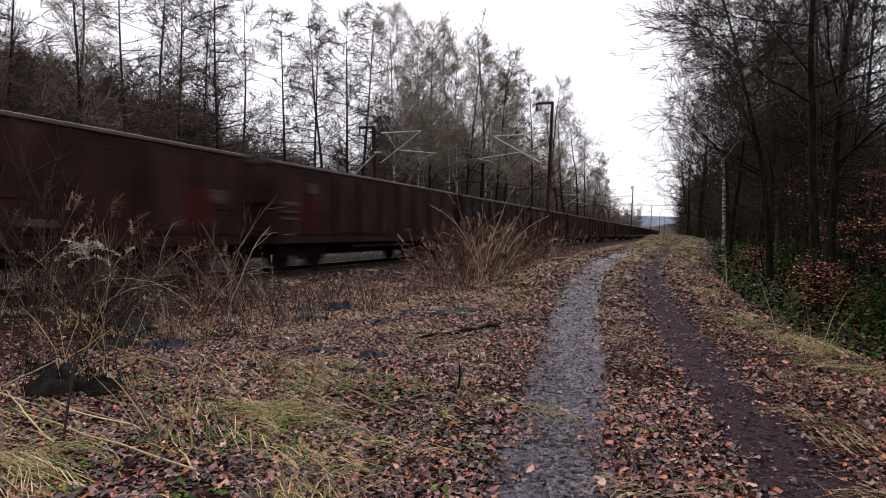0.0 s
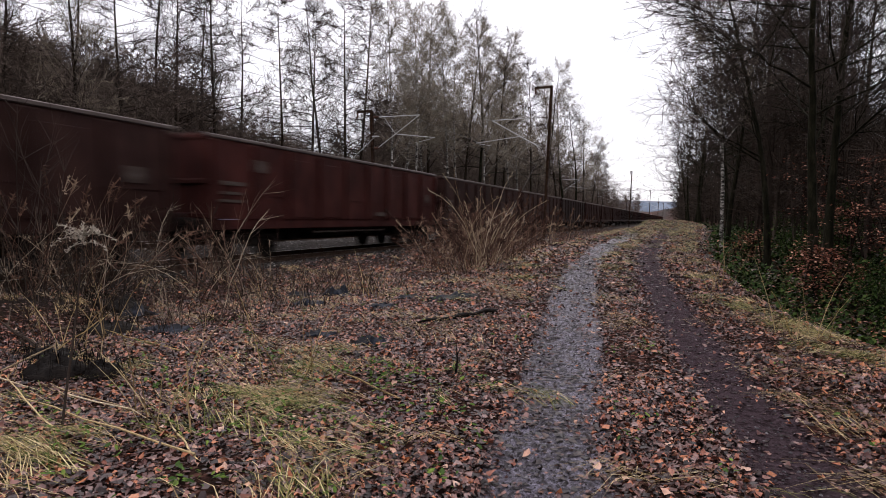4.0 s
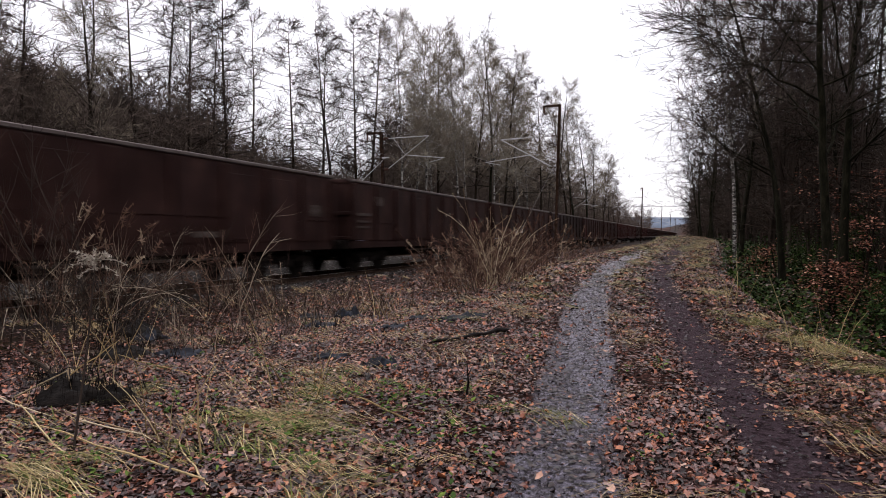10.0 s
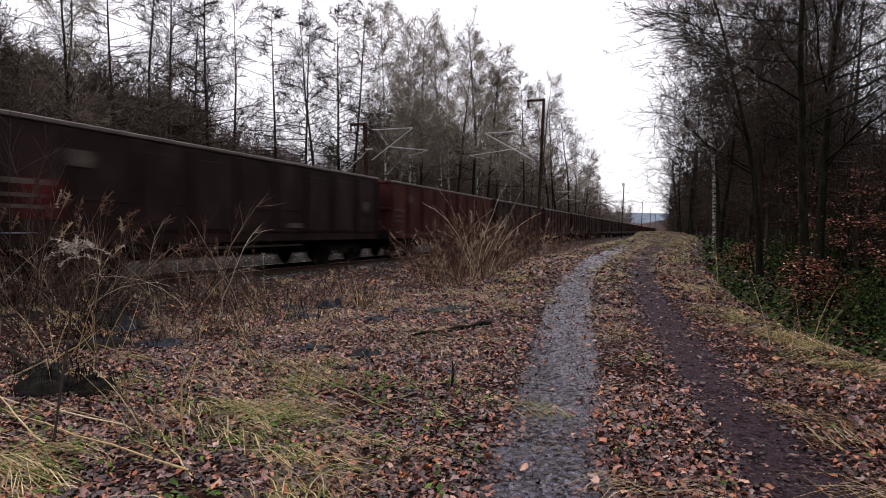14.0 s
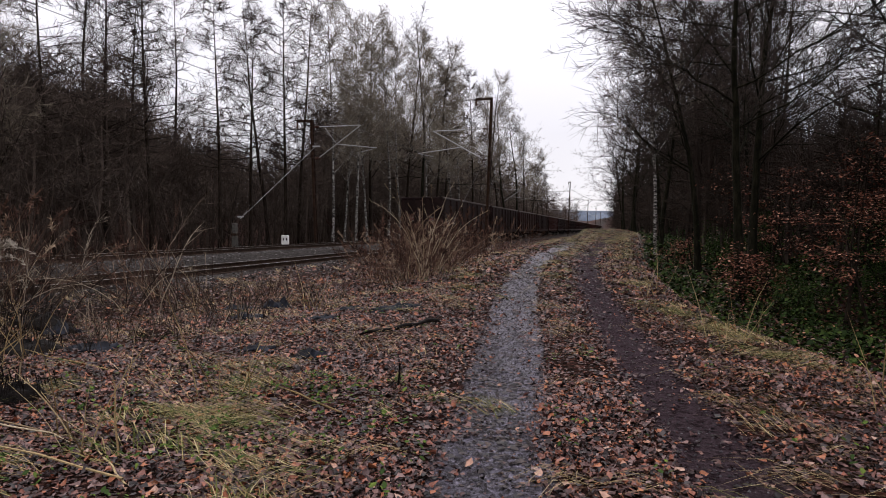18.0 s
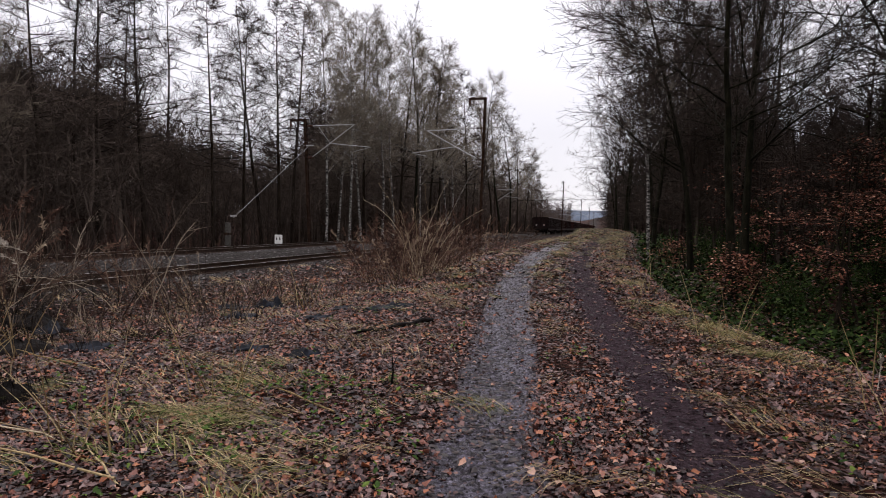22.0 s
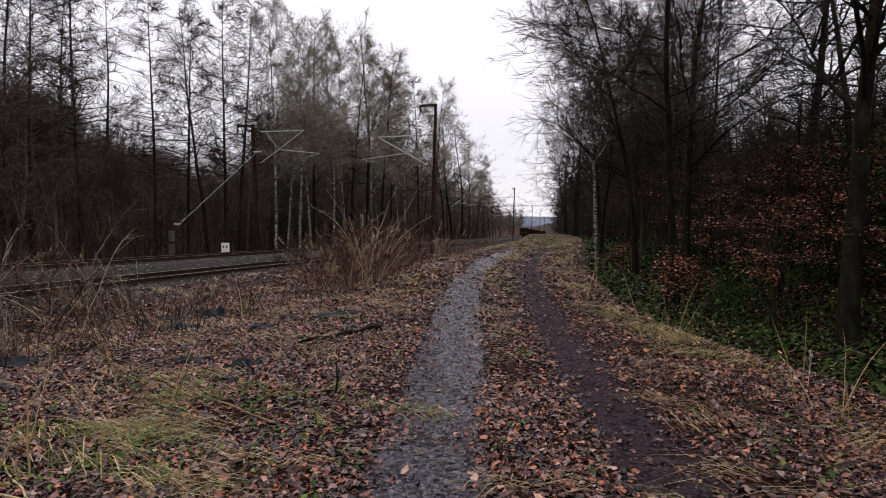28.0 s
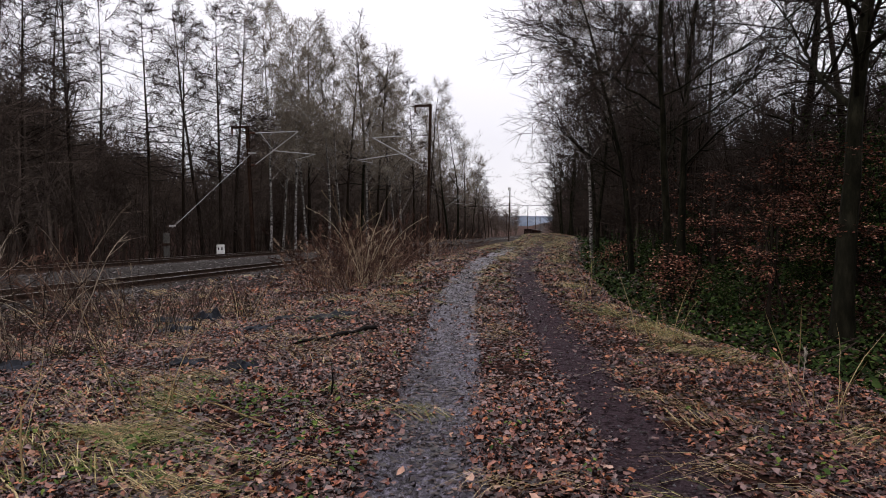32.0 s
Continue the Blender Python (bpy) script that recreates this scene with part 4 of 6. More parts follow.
TREE_WORDS = {"alder": ("bare dark alder with fine crown twigs", M_BARK, M_TWIG), "larch": ("bare larch with a straight dark trunk and level branches", M_BARK, M_TWIG),
              "birch": ("bare birch with a white trunk and pale twigs", M_BIRCH, M_TWIG_PALE), "aspen": ("bare grey-brown poplar with a haze of pale twigs", M_BARK, M_TWIG_PALE), "thin": ("slender bare tree at the wood's edge", M_BARK, M_TWIG),
              "oak": ("bare broad-limbed oak with mossy bark", M_BARK_GREEN, M_TWIG), "far_oak": ("bare spreading oak deeper in the wood", M_BARK_GREEN, M_TWIG)}
MODELS = {}


def tree_model(style, seed, tall, girth):
    key = (style, seed)
    if key not in MODELS:
        wood, fine = grow(seed * 7 + len(style), tall, girth, style)
        root = new("tree")
        words, bark, tw = TREE_WORDS[style]
        wood.build("trunk", bark, root, smooth=True)
        fine.build("crown", tw, root)
        tagged(root, words, "tree", "trees of the woods")
        root.location = (0, -400 - 20 * len(MODELS), -60)
        MODELS[key] = [root, False]
    return MODELS[key]


def plant(style, seed, x, y, size=1.0, turn=0.0, tall=17.0, girth=0.17, lean=(0, 0)):
    root, used = tree_model(style, seed, tall, girth)
    z = height(x, y)
    m = pose(x, y, z, lean[0], lean[1], turn)
    if not used:
        MODELS[(style, seed)][1] = True
        root.matrix_basis = m
        t = root
    else:
        t = copy_thing(root, m)
    t.scale = (size, size, size)
    return t


def bearing(deg, dist):
    return dist * math.sin(radians(deg)), dist * math.cos(radians(deg))


# the wood beyond the railway: bearing, distance, kind, model, size
LEFT_WOOD = [(-46, 33, "alder", 1, 0.9), (-42.5, 36, "thin", 1, 1.0), (-40.5, 34, "aspen", 3, 0.95), (-37.6, 37, "alder", 2, 1.0), (-35.8, 41, "thin", 2, 1.1), (-33.9, 39, "alder", 1, 1.08),
             (-32.2, 44, "alder", 3, 1.05), (-30.6, 40, "alder", 2, 1.12), (-29.4, 46, "thin", 1, 1.1), (-25.2, 42, "larch", 1, 1.0), (-22.6, 45, "alder", 3, 1.02), (-21.0, 47, "thin", 2, 1.1),
             (-19.6, 44, "alder", 1, 1.05), (-18.4, 46, "alder", 2, 1.12), (-15.4, 44, "birch", 1, 1.08), (-13.2, 46, "birch", 2, 1.1), (-11.9, 52, "aspen", 3, 1.15), (-10.3, 50, "birch", 1, 1.1),
             (-8.6, 58, "aspen", 2, 1.2), (-7.4, 60, "far_oak", 3, 1.25), (-6.0, 62, "aspen", 3, 1.2), (-5.0, 70, "aspen", 2, 1.25), (-3.6, 72, "birch", 3, 1.2), (-2.4, 80, "alder", 2, 1.3),
             (-1.2, 84, "aspen", 3, 1.35), (0.0, 92, "aspen", 2, 1.4), (0.8, 102, "far_oak", 2, 1.4), (1.6, 112, "far_oak", 3, 1.35), (2.3, 125, "aspen", 3, 1.3), (3.0, 140, "aspen", 2, 1.2),
             (3.6, 155, "alder", 1, 1.05), (-12.2, 47, "birch", 3, 0.95), (-9.2, 51, "birch", 2, 1.0), (-6.8, 55, "birch", 1, 1.05), (-4.3, 64, "birch", 2, 1.1), (-14.4, 49, "birch", 3, 1.0), (4.2, 175, "thin", 1, 1.1), (4.8, 200, "thin", 2, 1.1)]


def plant_left():
    rng = random.Random(11)
    for b, d, style, seed, size in LEFT_WOOD:
        plant(style, seed, *bearing(b, d), size, rng.uniform(0, 360), girth=0.2 if "oak" in style else 0.105 if style == "birch" else 0.15, tall=17.0)
    # a second row of pale-twigged trees closes the wood towards the distance
    for k in range(34):
        b = -13 + 18.5 * (k + rng.random()) / 34
        p = rng.uniform(23, 34)
        d = p / math.sin(HEAD - radians(b))
        if d < 230:
            plant("aspen", rng.choice((2, 3)), *bearing(b, d), rng.uniform(0.95, 1.25), rng.uniform(0, 360))
    n = 0
    while n < 34:
        s, p = rng.uniform(2, 150), 26 + 40 * rng.random() ** 1.2
        v = along(s, p)
        b = math.degrees(math.atan2(v.x, v.y))
        if b < -56 or b > 6:
            continue
        style, seed = rng.choice((("thin", 1), ("thin", 3), ("aspen", 3), ("alder", 2), ("aspen", 2), ("birch", 3)))
        plant(style, seed, v.x, v.y, rng.uniform(0.55, 0.75) if b < -33 else rng.uniform(0.4, 0.6) if b < -17 else rng.uniform(0.6, 0.95), rng.uniform(0, 360))
        n += 1


plant_left()

# the wood on the bank: x, y, kind, model, size
RIGHT_WOOD = [(7.0, 10.6, "oak", 1, 0.95), (5.9, 15.4, "oak", 4, 0.85), (6.7, 16.9, "oak", 2, 0.9), (6.4, 25.7, "birch", 2, 0.85), (6.6, 21.0, "oak", 3, 0.8), (10.5, 18.5, "oak", 1, 0.9), (12.8, 17.0, "alder", 1, 0.8),
              (7.4, 29.0, "oak", 4, 0.85), (9.0, 35, "oak", 2, 0.75), (10.6, 42, "oak", 1, 0.8), (11.2, 52, "oak", 3, 0.85), (13.0, 62, "oak", 4, 0.85), (15.0, 75, "oak", 2, 0.9), (18.2, 92, "oak", 1, 0.9),
              (22.5, 116, "oak", 3, 0.95), (27, 140, "oak", 2, 1.0), (34, 170, "oak", 1, 1.0), (42, 205, "alder", 2, 1.0), (14.5, 13.0, "oak", 2, 0.9), (16, 24, "oak", 4, 0.9), (13.0, 33, "oak", 3, 0.9),
              (10.0, 25, "oak", 4, 0.8), (11.5, 38, "oak", 1, 0.85), (9.2, 13.6, "alder", 2, 0.7), (18, 45, "oak", 2, 0.95), (15, 56, "oak", 4, 0.9), (9.6, 8.2, "oak", 3, 0.8)]


def plant_right():
    rng = random.Random(23)
    for x, y, style, seed, size in RIGHT_WOOD:
        if style == "oak" and (y > 34 or x > 10.2):
            style, seed = "far_oak", 1 + seed % 3
        plant(style, seed, x, y, size, rng.uniform(0, 360), girth=(0.21 if seed == 1 else 0.155) if "oak" in style else 0.105 if style == "birch" else 0.13, tall=16.0 if "oak" in style else 17.0)
    # unseen wood beside and behind the camera, added to block sky light
    for k in range(20):
        y = rng.uniform(-32, 5)
        x = rng.uniform(6.5, 26)
        plant("far_oak", rng.randint(1, 3), x, y, rng.uniform(0.75, 1.0), rng.uniform(0, 360))
    for k in range(24):
        y = 16 + 85 * rng.random() ** 1.1
        x = path_mid(y) + 6.5 + 22 * rng.random()
        open_wood = math.degrees(math.atan2(x, y)) > 24
        plant("far_oak", rng.randint(1, 3), x, y, rng.uniform(0.35, 0.5) if open_wood else rng.uniform(0.65, 0.95), rng.uniform(0, 360))
    n = 0
    while n < 50:
        y = rng.uniform(9, 160)
        x = path_mid(y) + 7.5 + 30 * rng.random()
        style, seed = rng.choice((("thin", 1), ("thin", 2), ("thin", 3), ("thin", 4), ("alder", 2)))
        size = rng.uniform(0.35, 0.55) if math.degrees(math.atan2(x, y)) > 24 else rng.uniform(0.55, 0.85)
        plant(style, seed, x, y, size, rng.uniform(0, 360))
        n += 1


plant_right()


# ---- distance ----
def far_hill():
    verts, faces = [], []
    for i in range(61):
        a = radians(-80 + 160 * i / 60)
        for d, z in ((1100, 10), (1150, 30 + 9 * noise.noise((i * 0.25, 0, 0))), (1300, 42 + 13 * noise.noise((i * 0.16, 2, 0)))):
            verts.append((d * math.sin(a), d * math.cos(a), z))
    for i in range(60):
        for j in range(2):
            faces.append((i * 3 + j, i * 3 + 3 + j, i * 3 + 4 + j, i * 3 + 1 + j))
    tagged(mesh_object("backdrop", verts, faces, M_HAZED_HILL, smooth=True), "wooded hills on the horizon, tinted blue for haze", "hill", kind="structure")


far_hill()


# ---- undergrowth and litter ----
def bulk(name, v, local_faces, material, label, category, kind="stuff"):
    """Many alike pieces in one mesh: v is pieces x corners x 3."""
    n, k, _ = v.shape
    me = bpy.data.meshes.new(name)
    me.vertices.add(n * k)
    me.vertices.foreach_set("co", v.reshape(-1).astype(np.float32))
    sizes = [len(f) for f in local_faces]
    idx = np.concatenate([np.array(f) for f in local_faces])
    loops = (np.arange(n)[:, None] * k + idx[None, :]).reshape(-1)
    me.loops.add(len(loops))
    me.loops.foreach_set("vertex_index", loops.astype(np.int32))
    tot = np.tile(np.array(sizes), n)
    me.polygons.add(len(tot))
    me.polygons.foreach_set("loop_start", np.concatenate([[0], np.cumsum(tot)[:-1]]).astype(np.int32))
    me.polygons.foreach_set("loop_total", tot.astype(np.int32))
    me.update(calc_edges=True)
    me.materials.append(material)
    return tagged(new(name, me), label, category, kind=kind)


def heights(xy):
    return np.array([height(x, y) for x, y in xy])


LEAF_FACES = [(0, 1, 2, 3), (0, 3, 4, 5)]


def leaf_cards(xyz, size, tilt, rs, fold=0.25, wide=0.62):
    """Folded six-cornered leaves, turned at random and tipped by up to tilt."""
    n = len(xyz)
    a = rs.uniform(0, 2 * math.pi, n)
    u = np.stack([np.cos(a), np.sin(a), rs.uniform(-tilt, tilt, n)], -1)
    u /= np.linalg.norm(u, axis=1)[:, None]
    w = np.stack([-np.sin(a), np.cos(a), rs.uniform(-tilt, tilt, n)], -1)
    w /= np.linalg.norm(w, axis=1)[:, None]
    up = np.cross(u, w)
    L, W = size[:, None], size[:, None] * wide * rs.uniform(0.7, 1.2, n)[:, None]
    b = L * fold * rs.uniform(-0.3, 1.0, n)[:, None] * up
    p = xyz
    return np.stack([p - u * L * 0.5, p - u * L * 0.15 + w * W * 0.5 + b, p + u * L * 0.25 + w * W * 0.38 + b * 0.7, p + u * L * 0.5 + up * L * 0.1,
                     p + u * L * 0.25 - w * W * 0.4 + b * 0.7, p - u * L * 0.15 - w * W * 0.5 + b], 1)


def scatter(rs, y0, y1, dens, keep):
    """Places on the ground in view, by density and a keep() chance."""
    out = []
    y = y0
    while y < y1:
        h = 0.5 if y < 12 else 1.5
        x0, x1 = -0.98 * max(y, 2.0) - 1.2, 0.9 * max(y, 2.0) + 1.2
        n = int(dens(y) * h * (x1 - x0))
        for x, yy, q in zip(rs.uniform(x0, x1, n), rs.uniform(y, y + h, n), rs.uniform(0, 1, n)):
            if q < keep(x, yy):
                out.append((x, yy))
        y += h
    return np.array(out)


def litter_keep(x, y):
    p = rail_frame(x, y)[1]
    d = x - path_mid(y)
    if p > 10.6 or d > 11:
        return 0
    if d > 3.2 and noise.noise((x * 0.7, y * 0.7, 21)) < 0:
        return 0
    a, b = rut_depth(x, y)
    k = (1 - 0.93 * a) * (1 - 0.95 * b) * (1 - 0.3 * grassy(x, y))
    k *= 0.66 + 0.8 * noise.noise((x * 0.7, y * 0.7, 21)) + 0.6 * noise.noise((x * 2.3, y * 2.3, 24))
    k *= 1 - 0.6 * step(10, 22, y) * math.exp(-((d / 0.5) ** 2))
    return k * (1 - 0.8 * step(2.2, 3.2, verge(x, y))) * (1 - 0.85 * step(6.8, 9.2, p))


def build_litter():
    rs = np.random.RandomState(5)
    xy = scatter(rs, -4.0, 70, lambda y: 450 if y < 1.8 else 1500 if y < 5 else 1500 * (5 / y) ** 1.4, litter_keep)
    n = len(xy)
    z = heights(xy) + rs.uniform(0.0, 0.03, n)
    far = np.clip(xy[:, 1] / 9, 1, 1.9)
    size = (0.02 + 0.046 * rs.uniform(0, 1, n) ** 1.3) * far
    v = leaf_cards(np.c_[xy, z], size, 0.5, rs, 0.42, 0.7)
    v[:, 1:] += rs.normal(0, 0.15, v[:, 1:].shape) * size[:, None, None]
    # an older layer lies flat and sodden under the loose leaves
    low = scatter(rs, 1.2, 40, lambda y: 1300 if y < 5 else 1300 * (5 / y) ** 1.5, lambda x, y: litter_keep(x, y) + 0.12 * (1 - min(1, 1.3 * sum(rut_depth(x, y)))) if -9 < x - path_mid(y) < 2.8 else 0.0)
    m = len(low)
    under = leaf_cards(np.c_[low, heights(low) + rs.uniform(0.0, 0.012, m)], (0.028 + 0.035 * rs.uniform(0, 1, m)) * np.clip(low[:, 1] / 10, 1, 2.2), 0.16, rs, 0.12, 0.75)
    under[:, 1:] += rs.normal(0, 0.005, under[:, 1:].shape) * np.array([1, 1, 0.5])
    bulk("sodden_leaves", under, LEAF_FACES, M_UNDER, "flat sodden mauve-brown leaves matted on the ground", "leaf litter")
    near = np.argsort(np.where(xy[:, 1] < 1.8, 99.0, xy[:, 1] + 0.25 * np.abs(xy[:, 0] + 0.3)))[:290]
    rest = np.ones(n, bool)
    rest[near] = False
    carpet = bulk("fallen_leaves", v[rest], LEAF_FACES, M_LITTER, "wet brown fallen leaves strewn over the ground", "leaf litter")
    # the foremost leaves one by one, on a dozen shapes
    forms = []
    flat = leaf_cards(np.zeros((12, 3)), np.full(12, 0.06), 0.45, rs, 0.35, 0.66)
    flat[:, 1:] += rs.normal(0, 0.005, flat[:, 1:].shape)
    for k, i in enumerate(near):
        m = pose(*xy[i], z[i] + 0.006, 0, 0, rs.uniform(0, 360)) @ Matrix.Scale(size[i] / 0.06, 4)
        if k < 12:
            forms.append(mesh_object("leaf", [tuple(c) for c in flat[k]], LEAF_FACES, M_LITTER, carpet))
            forms[k].matrix_local = m
        else:
            shared(forms[k % 12], m, carpet)


def blades(xyz, length, lean, width, rs, swathe=False):
    """Bent blades of grass: base, two middle corners pairs and a tip."""
    n = len(xyz)
    a = rs.uniform(0, 2 * math.pi, n)
    if swathe:
        a = rs.normal(0, 0.32, n) + np.array([3.0 + 1.6 * noise.noise((x * 0.9, y * 0.9, 50)) for x, y, _ in xyz])
    out = np.stack([np.cos(a), np.sin(a), np.zeros(n)], -1)
    side = np.stack([-np.sin(a), np.cos(a), np.zeros(n)], -1) * width[:, None] * 0.5
    up = np.array([0, 0, 1.0])
    L, k = length[:, None], lean[:, None]
    m = xyz + up * L * 0.55 * (1 - 0.75 * k) + out * L * 0.4 * k
    t = xyz + up * L * np.maximum(0.03, 1 - 1.1 * k) + out * L * 0.95 * k
    return np.stack([xyz - side, xyz + side, m + side * 0.8, m - side * 0.8, t], 1)


BLADE_FACES = [(0, 1, 2, 3), (3, 2, 4)]


def build_grass():
    rs = np.random.RandomState(9)

    def tufts(centres, per, spread, lo, hi, lean_lo, lean_hi, w):
        base = np.repeat(np.asarray(centres), per, 0)
        xy = base + rs.normal(0, spread, base.shape)
        z = heights(xy)
        n = len(xy)
        return blades(np.c_[xy, z], rs.uniform(lo, hi, n), rs.uniform(lean_lo, lean_hi, n), rs.uniform(0.6, 1.3, n) * w * np.clip(xy[:, 1] / 7, 1, 3.5), rs, True)
    c = scatter(rs, 2.2, 75, lambda y: 20 if y < 8 else 20 * (8 / y) ** 1.3, lambda x, y: grassy(x, y) ** 1.2 if rail_frame(x, y)[1] < 10 else 0)
    bulk("matted_grass", tufts(c, 30, 0.1, 0.2, 0.7, 0.98, 1.12, 0.007), BLADE_FACES, M_GRASS, "matted yellow-green winter grass", "grass")
    c = scatter(rs, -4.0, 40, lambda y: 26 if y < 9 else 26 * (9 / y) ** 1.2, lambda x, y: (0.08 + 0.3 * max(0.0, noise.noise((x * 0.9, y * 0.9, 71))) + 0.9 * grassy(x, y) ** 1.5) if -11 < x and rail_frame(x, y)[1] < 10.4 and x - path_mid(y) < 4 and max(rut_depth(x, y)) < 0.2 else 0)
    bulk("dry_grass", tufts(c, 13, 0.09, 0.2, 0.7, 0.93, 1.05, 0.005), BLADE_FACES, M_STRAW, "flattened dry straw-coloured grass", "grass")
    # low green herbs in the clearing and along the ditch
    def herb_keep(x, y):
        d = verge(x, y)
        a = math.exp(-(((x + 2.2) / 1.5) ** 2 + ((y - 4.7) / 1.3) ** 2)) * max(0, 0.5 + 1.8 * noise.noise((x * 1.5, y * 1.5, 31)))
        b = step(2.2, 2.8, d) * (1 - step(5.0, 6.5, d)) * (0.65 + 0.6 * noise.noise((x * 0.5, y * 0.5, 4)))
        if max(rut_depth(x, y)) > 0.15:
            return 0
        return max(a, b, 0.045 if -6 < x - path_mid(y) < 3 and max(rut_depth(x, y)) < 0.2 else 0)
    c = scatter(rs, 2.5, 40, lambda y: 60 if y < 8 else 60 * (8 / y) ** 1.2, herb_keep)
    base = np.repeat(c, 7, 0)
    xy = base + rs.normal(0, 0.045, base.shape)
    n = len(xy)
    v = leaf_cards(np.c_[xy, heights(xy) + rs.uniform(0.02, 0.1, n)], rs.uniform(0.025, 0.065, n), 0.6, rs, 0.2, 0.5)
    bulk("green_herbs", v, LEAF_FACES, M_HERB, "low fresh green herbs among the leaves", "herbs")


def build_rut_leaves():
    rs = np.random.RandomState(16)
    xy = scatter(rs, -4.0, 26, lambda y: 300 if y < 1.8 else 560 if y < 5 else 560 * (5 / y) ** 1.6, lambda x, y: max(rut_depth(x, y)[0], 0.07 * rut_depth(x, y)[1]) * max(0.0, 0.55 + 0.9 * noise.noise((x * 1.8, y * 1.2, 61))))
    n = len(xy)
    v = leaf_cards(np.c_[xy, heights(xy) + 0.006], rs.uniform(0.02, 0.075, n) * np.clip(xy[:, 1] / 9, 1, 2), 0.16, rs, 0.12, 0.66)
    v[:, 1:] += rs.normal(0, 0.004, v[:, 1:].shape) * np.array([1, 1, 0.6])
    bulk("mashed_leaves", v, LEAF_FACES, M_MUSH, "dark wet leaves mashed into the wheel ruts", "leaf litter")


def build_rut_stones():
    rs = np.random.RandomState(15)
    c = scatter(rs, -4.0, 24, lambda y: 450 if y < 1.8 else 900 if y < 6 else 900 * (6 / y) ** 1.7, lambda x, y: 0.9 * rut_depth(x, y)[0] + 0.25 * rut_depth(x, y)[1])
    n = len(c)
    r = rs.uniform(0.003, 0.015, n) * np.clip(c[:, 1] / 7, 1, 2.2)
    p = np.c_[c, heights(c) + r * 0.2]
    dirs = np.array([(1, 0.1, 0), (-0.2, 1, 0), (-1, -0.2, 0), (0.1, -1, 0), (0.1, 0.1, 0.75)])
    v = p[:, None, :] + dirs[None] * r[:, None, None] * rs.uniform(0.7, 1.3, (n, 5, 3))
    bulk("track_gravel", v, [(0, 1, 4), (1, 2, 4), (2, 3, 4), (3, 0, 4)], M_GRIT, "wet grey gravel pressed into the rut", "gravel")


def build_bank_cover():
    """Ivy, bramble and fern leaves that fill the ditch and the bank."""
    rs = np.random.RandomState(33)

    def keep(x, y):
        d = verge(x, y)
        return step(2.3, 3.6, d) * (1 - 0.4 * step(8, 14, d)) * max(0.0, 0.75 + 0.7 * noise.noise((x * 0.35, y * 0.35, 13)))
    c = scatter(rs, 3.5, 60, lambda y: 420 if y < 10 else 420 * (10 / y) ** 1.35, keep)
    n = len(c)
    lift = rs.uniform(0, 1, n) ** 1.3 * (0.3 + 1.5 * np.array([max(0, noise.noise((x * 0.6, y * 0.6, 40))) for x, y in c]))
    v = leaf_cards(np.c_[c, heights(c) + lift], rs.uniform(0.05, 0.11, n) * np.clip(c[:, 1] / 14, 1, 2), 0.9, rs, 0.2, 0.75)
    bulk("bramble_and_ivy", v, LEAF_FACES, M_IVY, "dark green bramble and ivy covering the bank", "undergrowth")
    # fallen leaves caught on the bank
    c = scatter(rs, 4, 60, lambda y: 110 if y < 10 else 110 * (10 / y) ** 1.3, lambda x, y: step(2.2, 4.5, verge(x, y)) * (1 - step(24, 30, x - path_mid(y))))
    n = len(c)
    v = leaf_cards(np.c_[c, heights(c) + rs.uniform(0, 0.25, n)], rs.uniform(0.04, 0.09, n) * np.clip(c[:, 1] / 12, 1, 2.5), 0.6, rs, 0.3, 0.66)
    bulk("bank_leaves", v, LEAF_FACES, M_LITTER, "brown leaves lying on the shaded bank", "leaf litter")


def thicket(name, seed, count, place, lo, hi, r_lo, r_hi, material, label):
    """A far mass of upright stems with side twigs, too many to count."""
    rng = random.Random(seed)
    t = Tubes()
    for _ in range(count):
        x, y = place(rng)
        z = height(x, y)
        tall = rng.uniform(lo, hi)
        r = rng.uniform(r_lo, r_hi)
        d = Vector((rng.uniform(-0.42, 0.42), rng.uniform(-0.42, 0.42), 1))
        p = Vector((x, y, z - 0.2))
        mid = p + d * tall * 0.5 + rnd_dir(rng) * tall * 0.03
        end = p + d * tall + rnd_dir(rng) * tall * 0.06
        t.tube([p, mid, end], [r, r * 0.7, r * 0.3], 3)
        for _ in range(26):
            q = p.lerp(mid, rng.uniform(0.15, 1)) if rng.random() < 0.4 else mid.lerp(end, rng.random())
            t.sliver(q, q + (rnd_dir(rng) + Vector((0, 0, 0.35))) * (0.5 + tall * 0.13), max(0.008, r * 0.4), rng)
    return tagged(t.build(name, material), label, "woods", kind="stuff")


M_SLOPE = two_scale("dark_brush", (0.016, 0.0118, 0.0095), (0.038, 0.028, 0.023), (0.074, 0.057, 0.047), 0.6, 0.9, bump=0, island=0.35)


def build_thickets():
    def left_place(rng):
        while True:
            s, p = rng.uniform(-5, 190), 21.5 + 68 * rng.random() ** 1.3
            v = along(s, p)
            b = math.degrees(math.atan2(v.x, v.y))
            if -58 < b < 6.5:
                return v.x, v.y
    thicket("wooded_slope", 3, 6500, left_place, 2.5, 9.0, 0.018, 0.04, M_SLOPE, "dense dark brown leafless undergrowth and young trees")

    def right_place(rng):
        while True:
            y = rng.uniform(5, 170)
            x = path_mid(y) + 8.2 + 40 * rng.random() ** 1.2
            if math.degrees(math.atan2(x, y)) < 50:
                return x, y
    thicket("wooded_bank", 4, 4200, right_place, 2.0, 7.0, 0.012, 0.03, M_BARK, "dense dark leafless young growth on the bank")


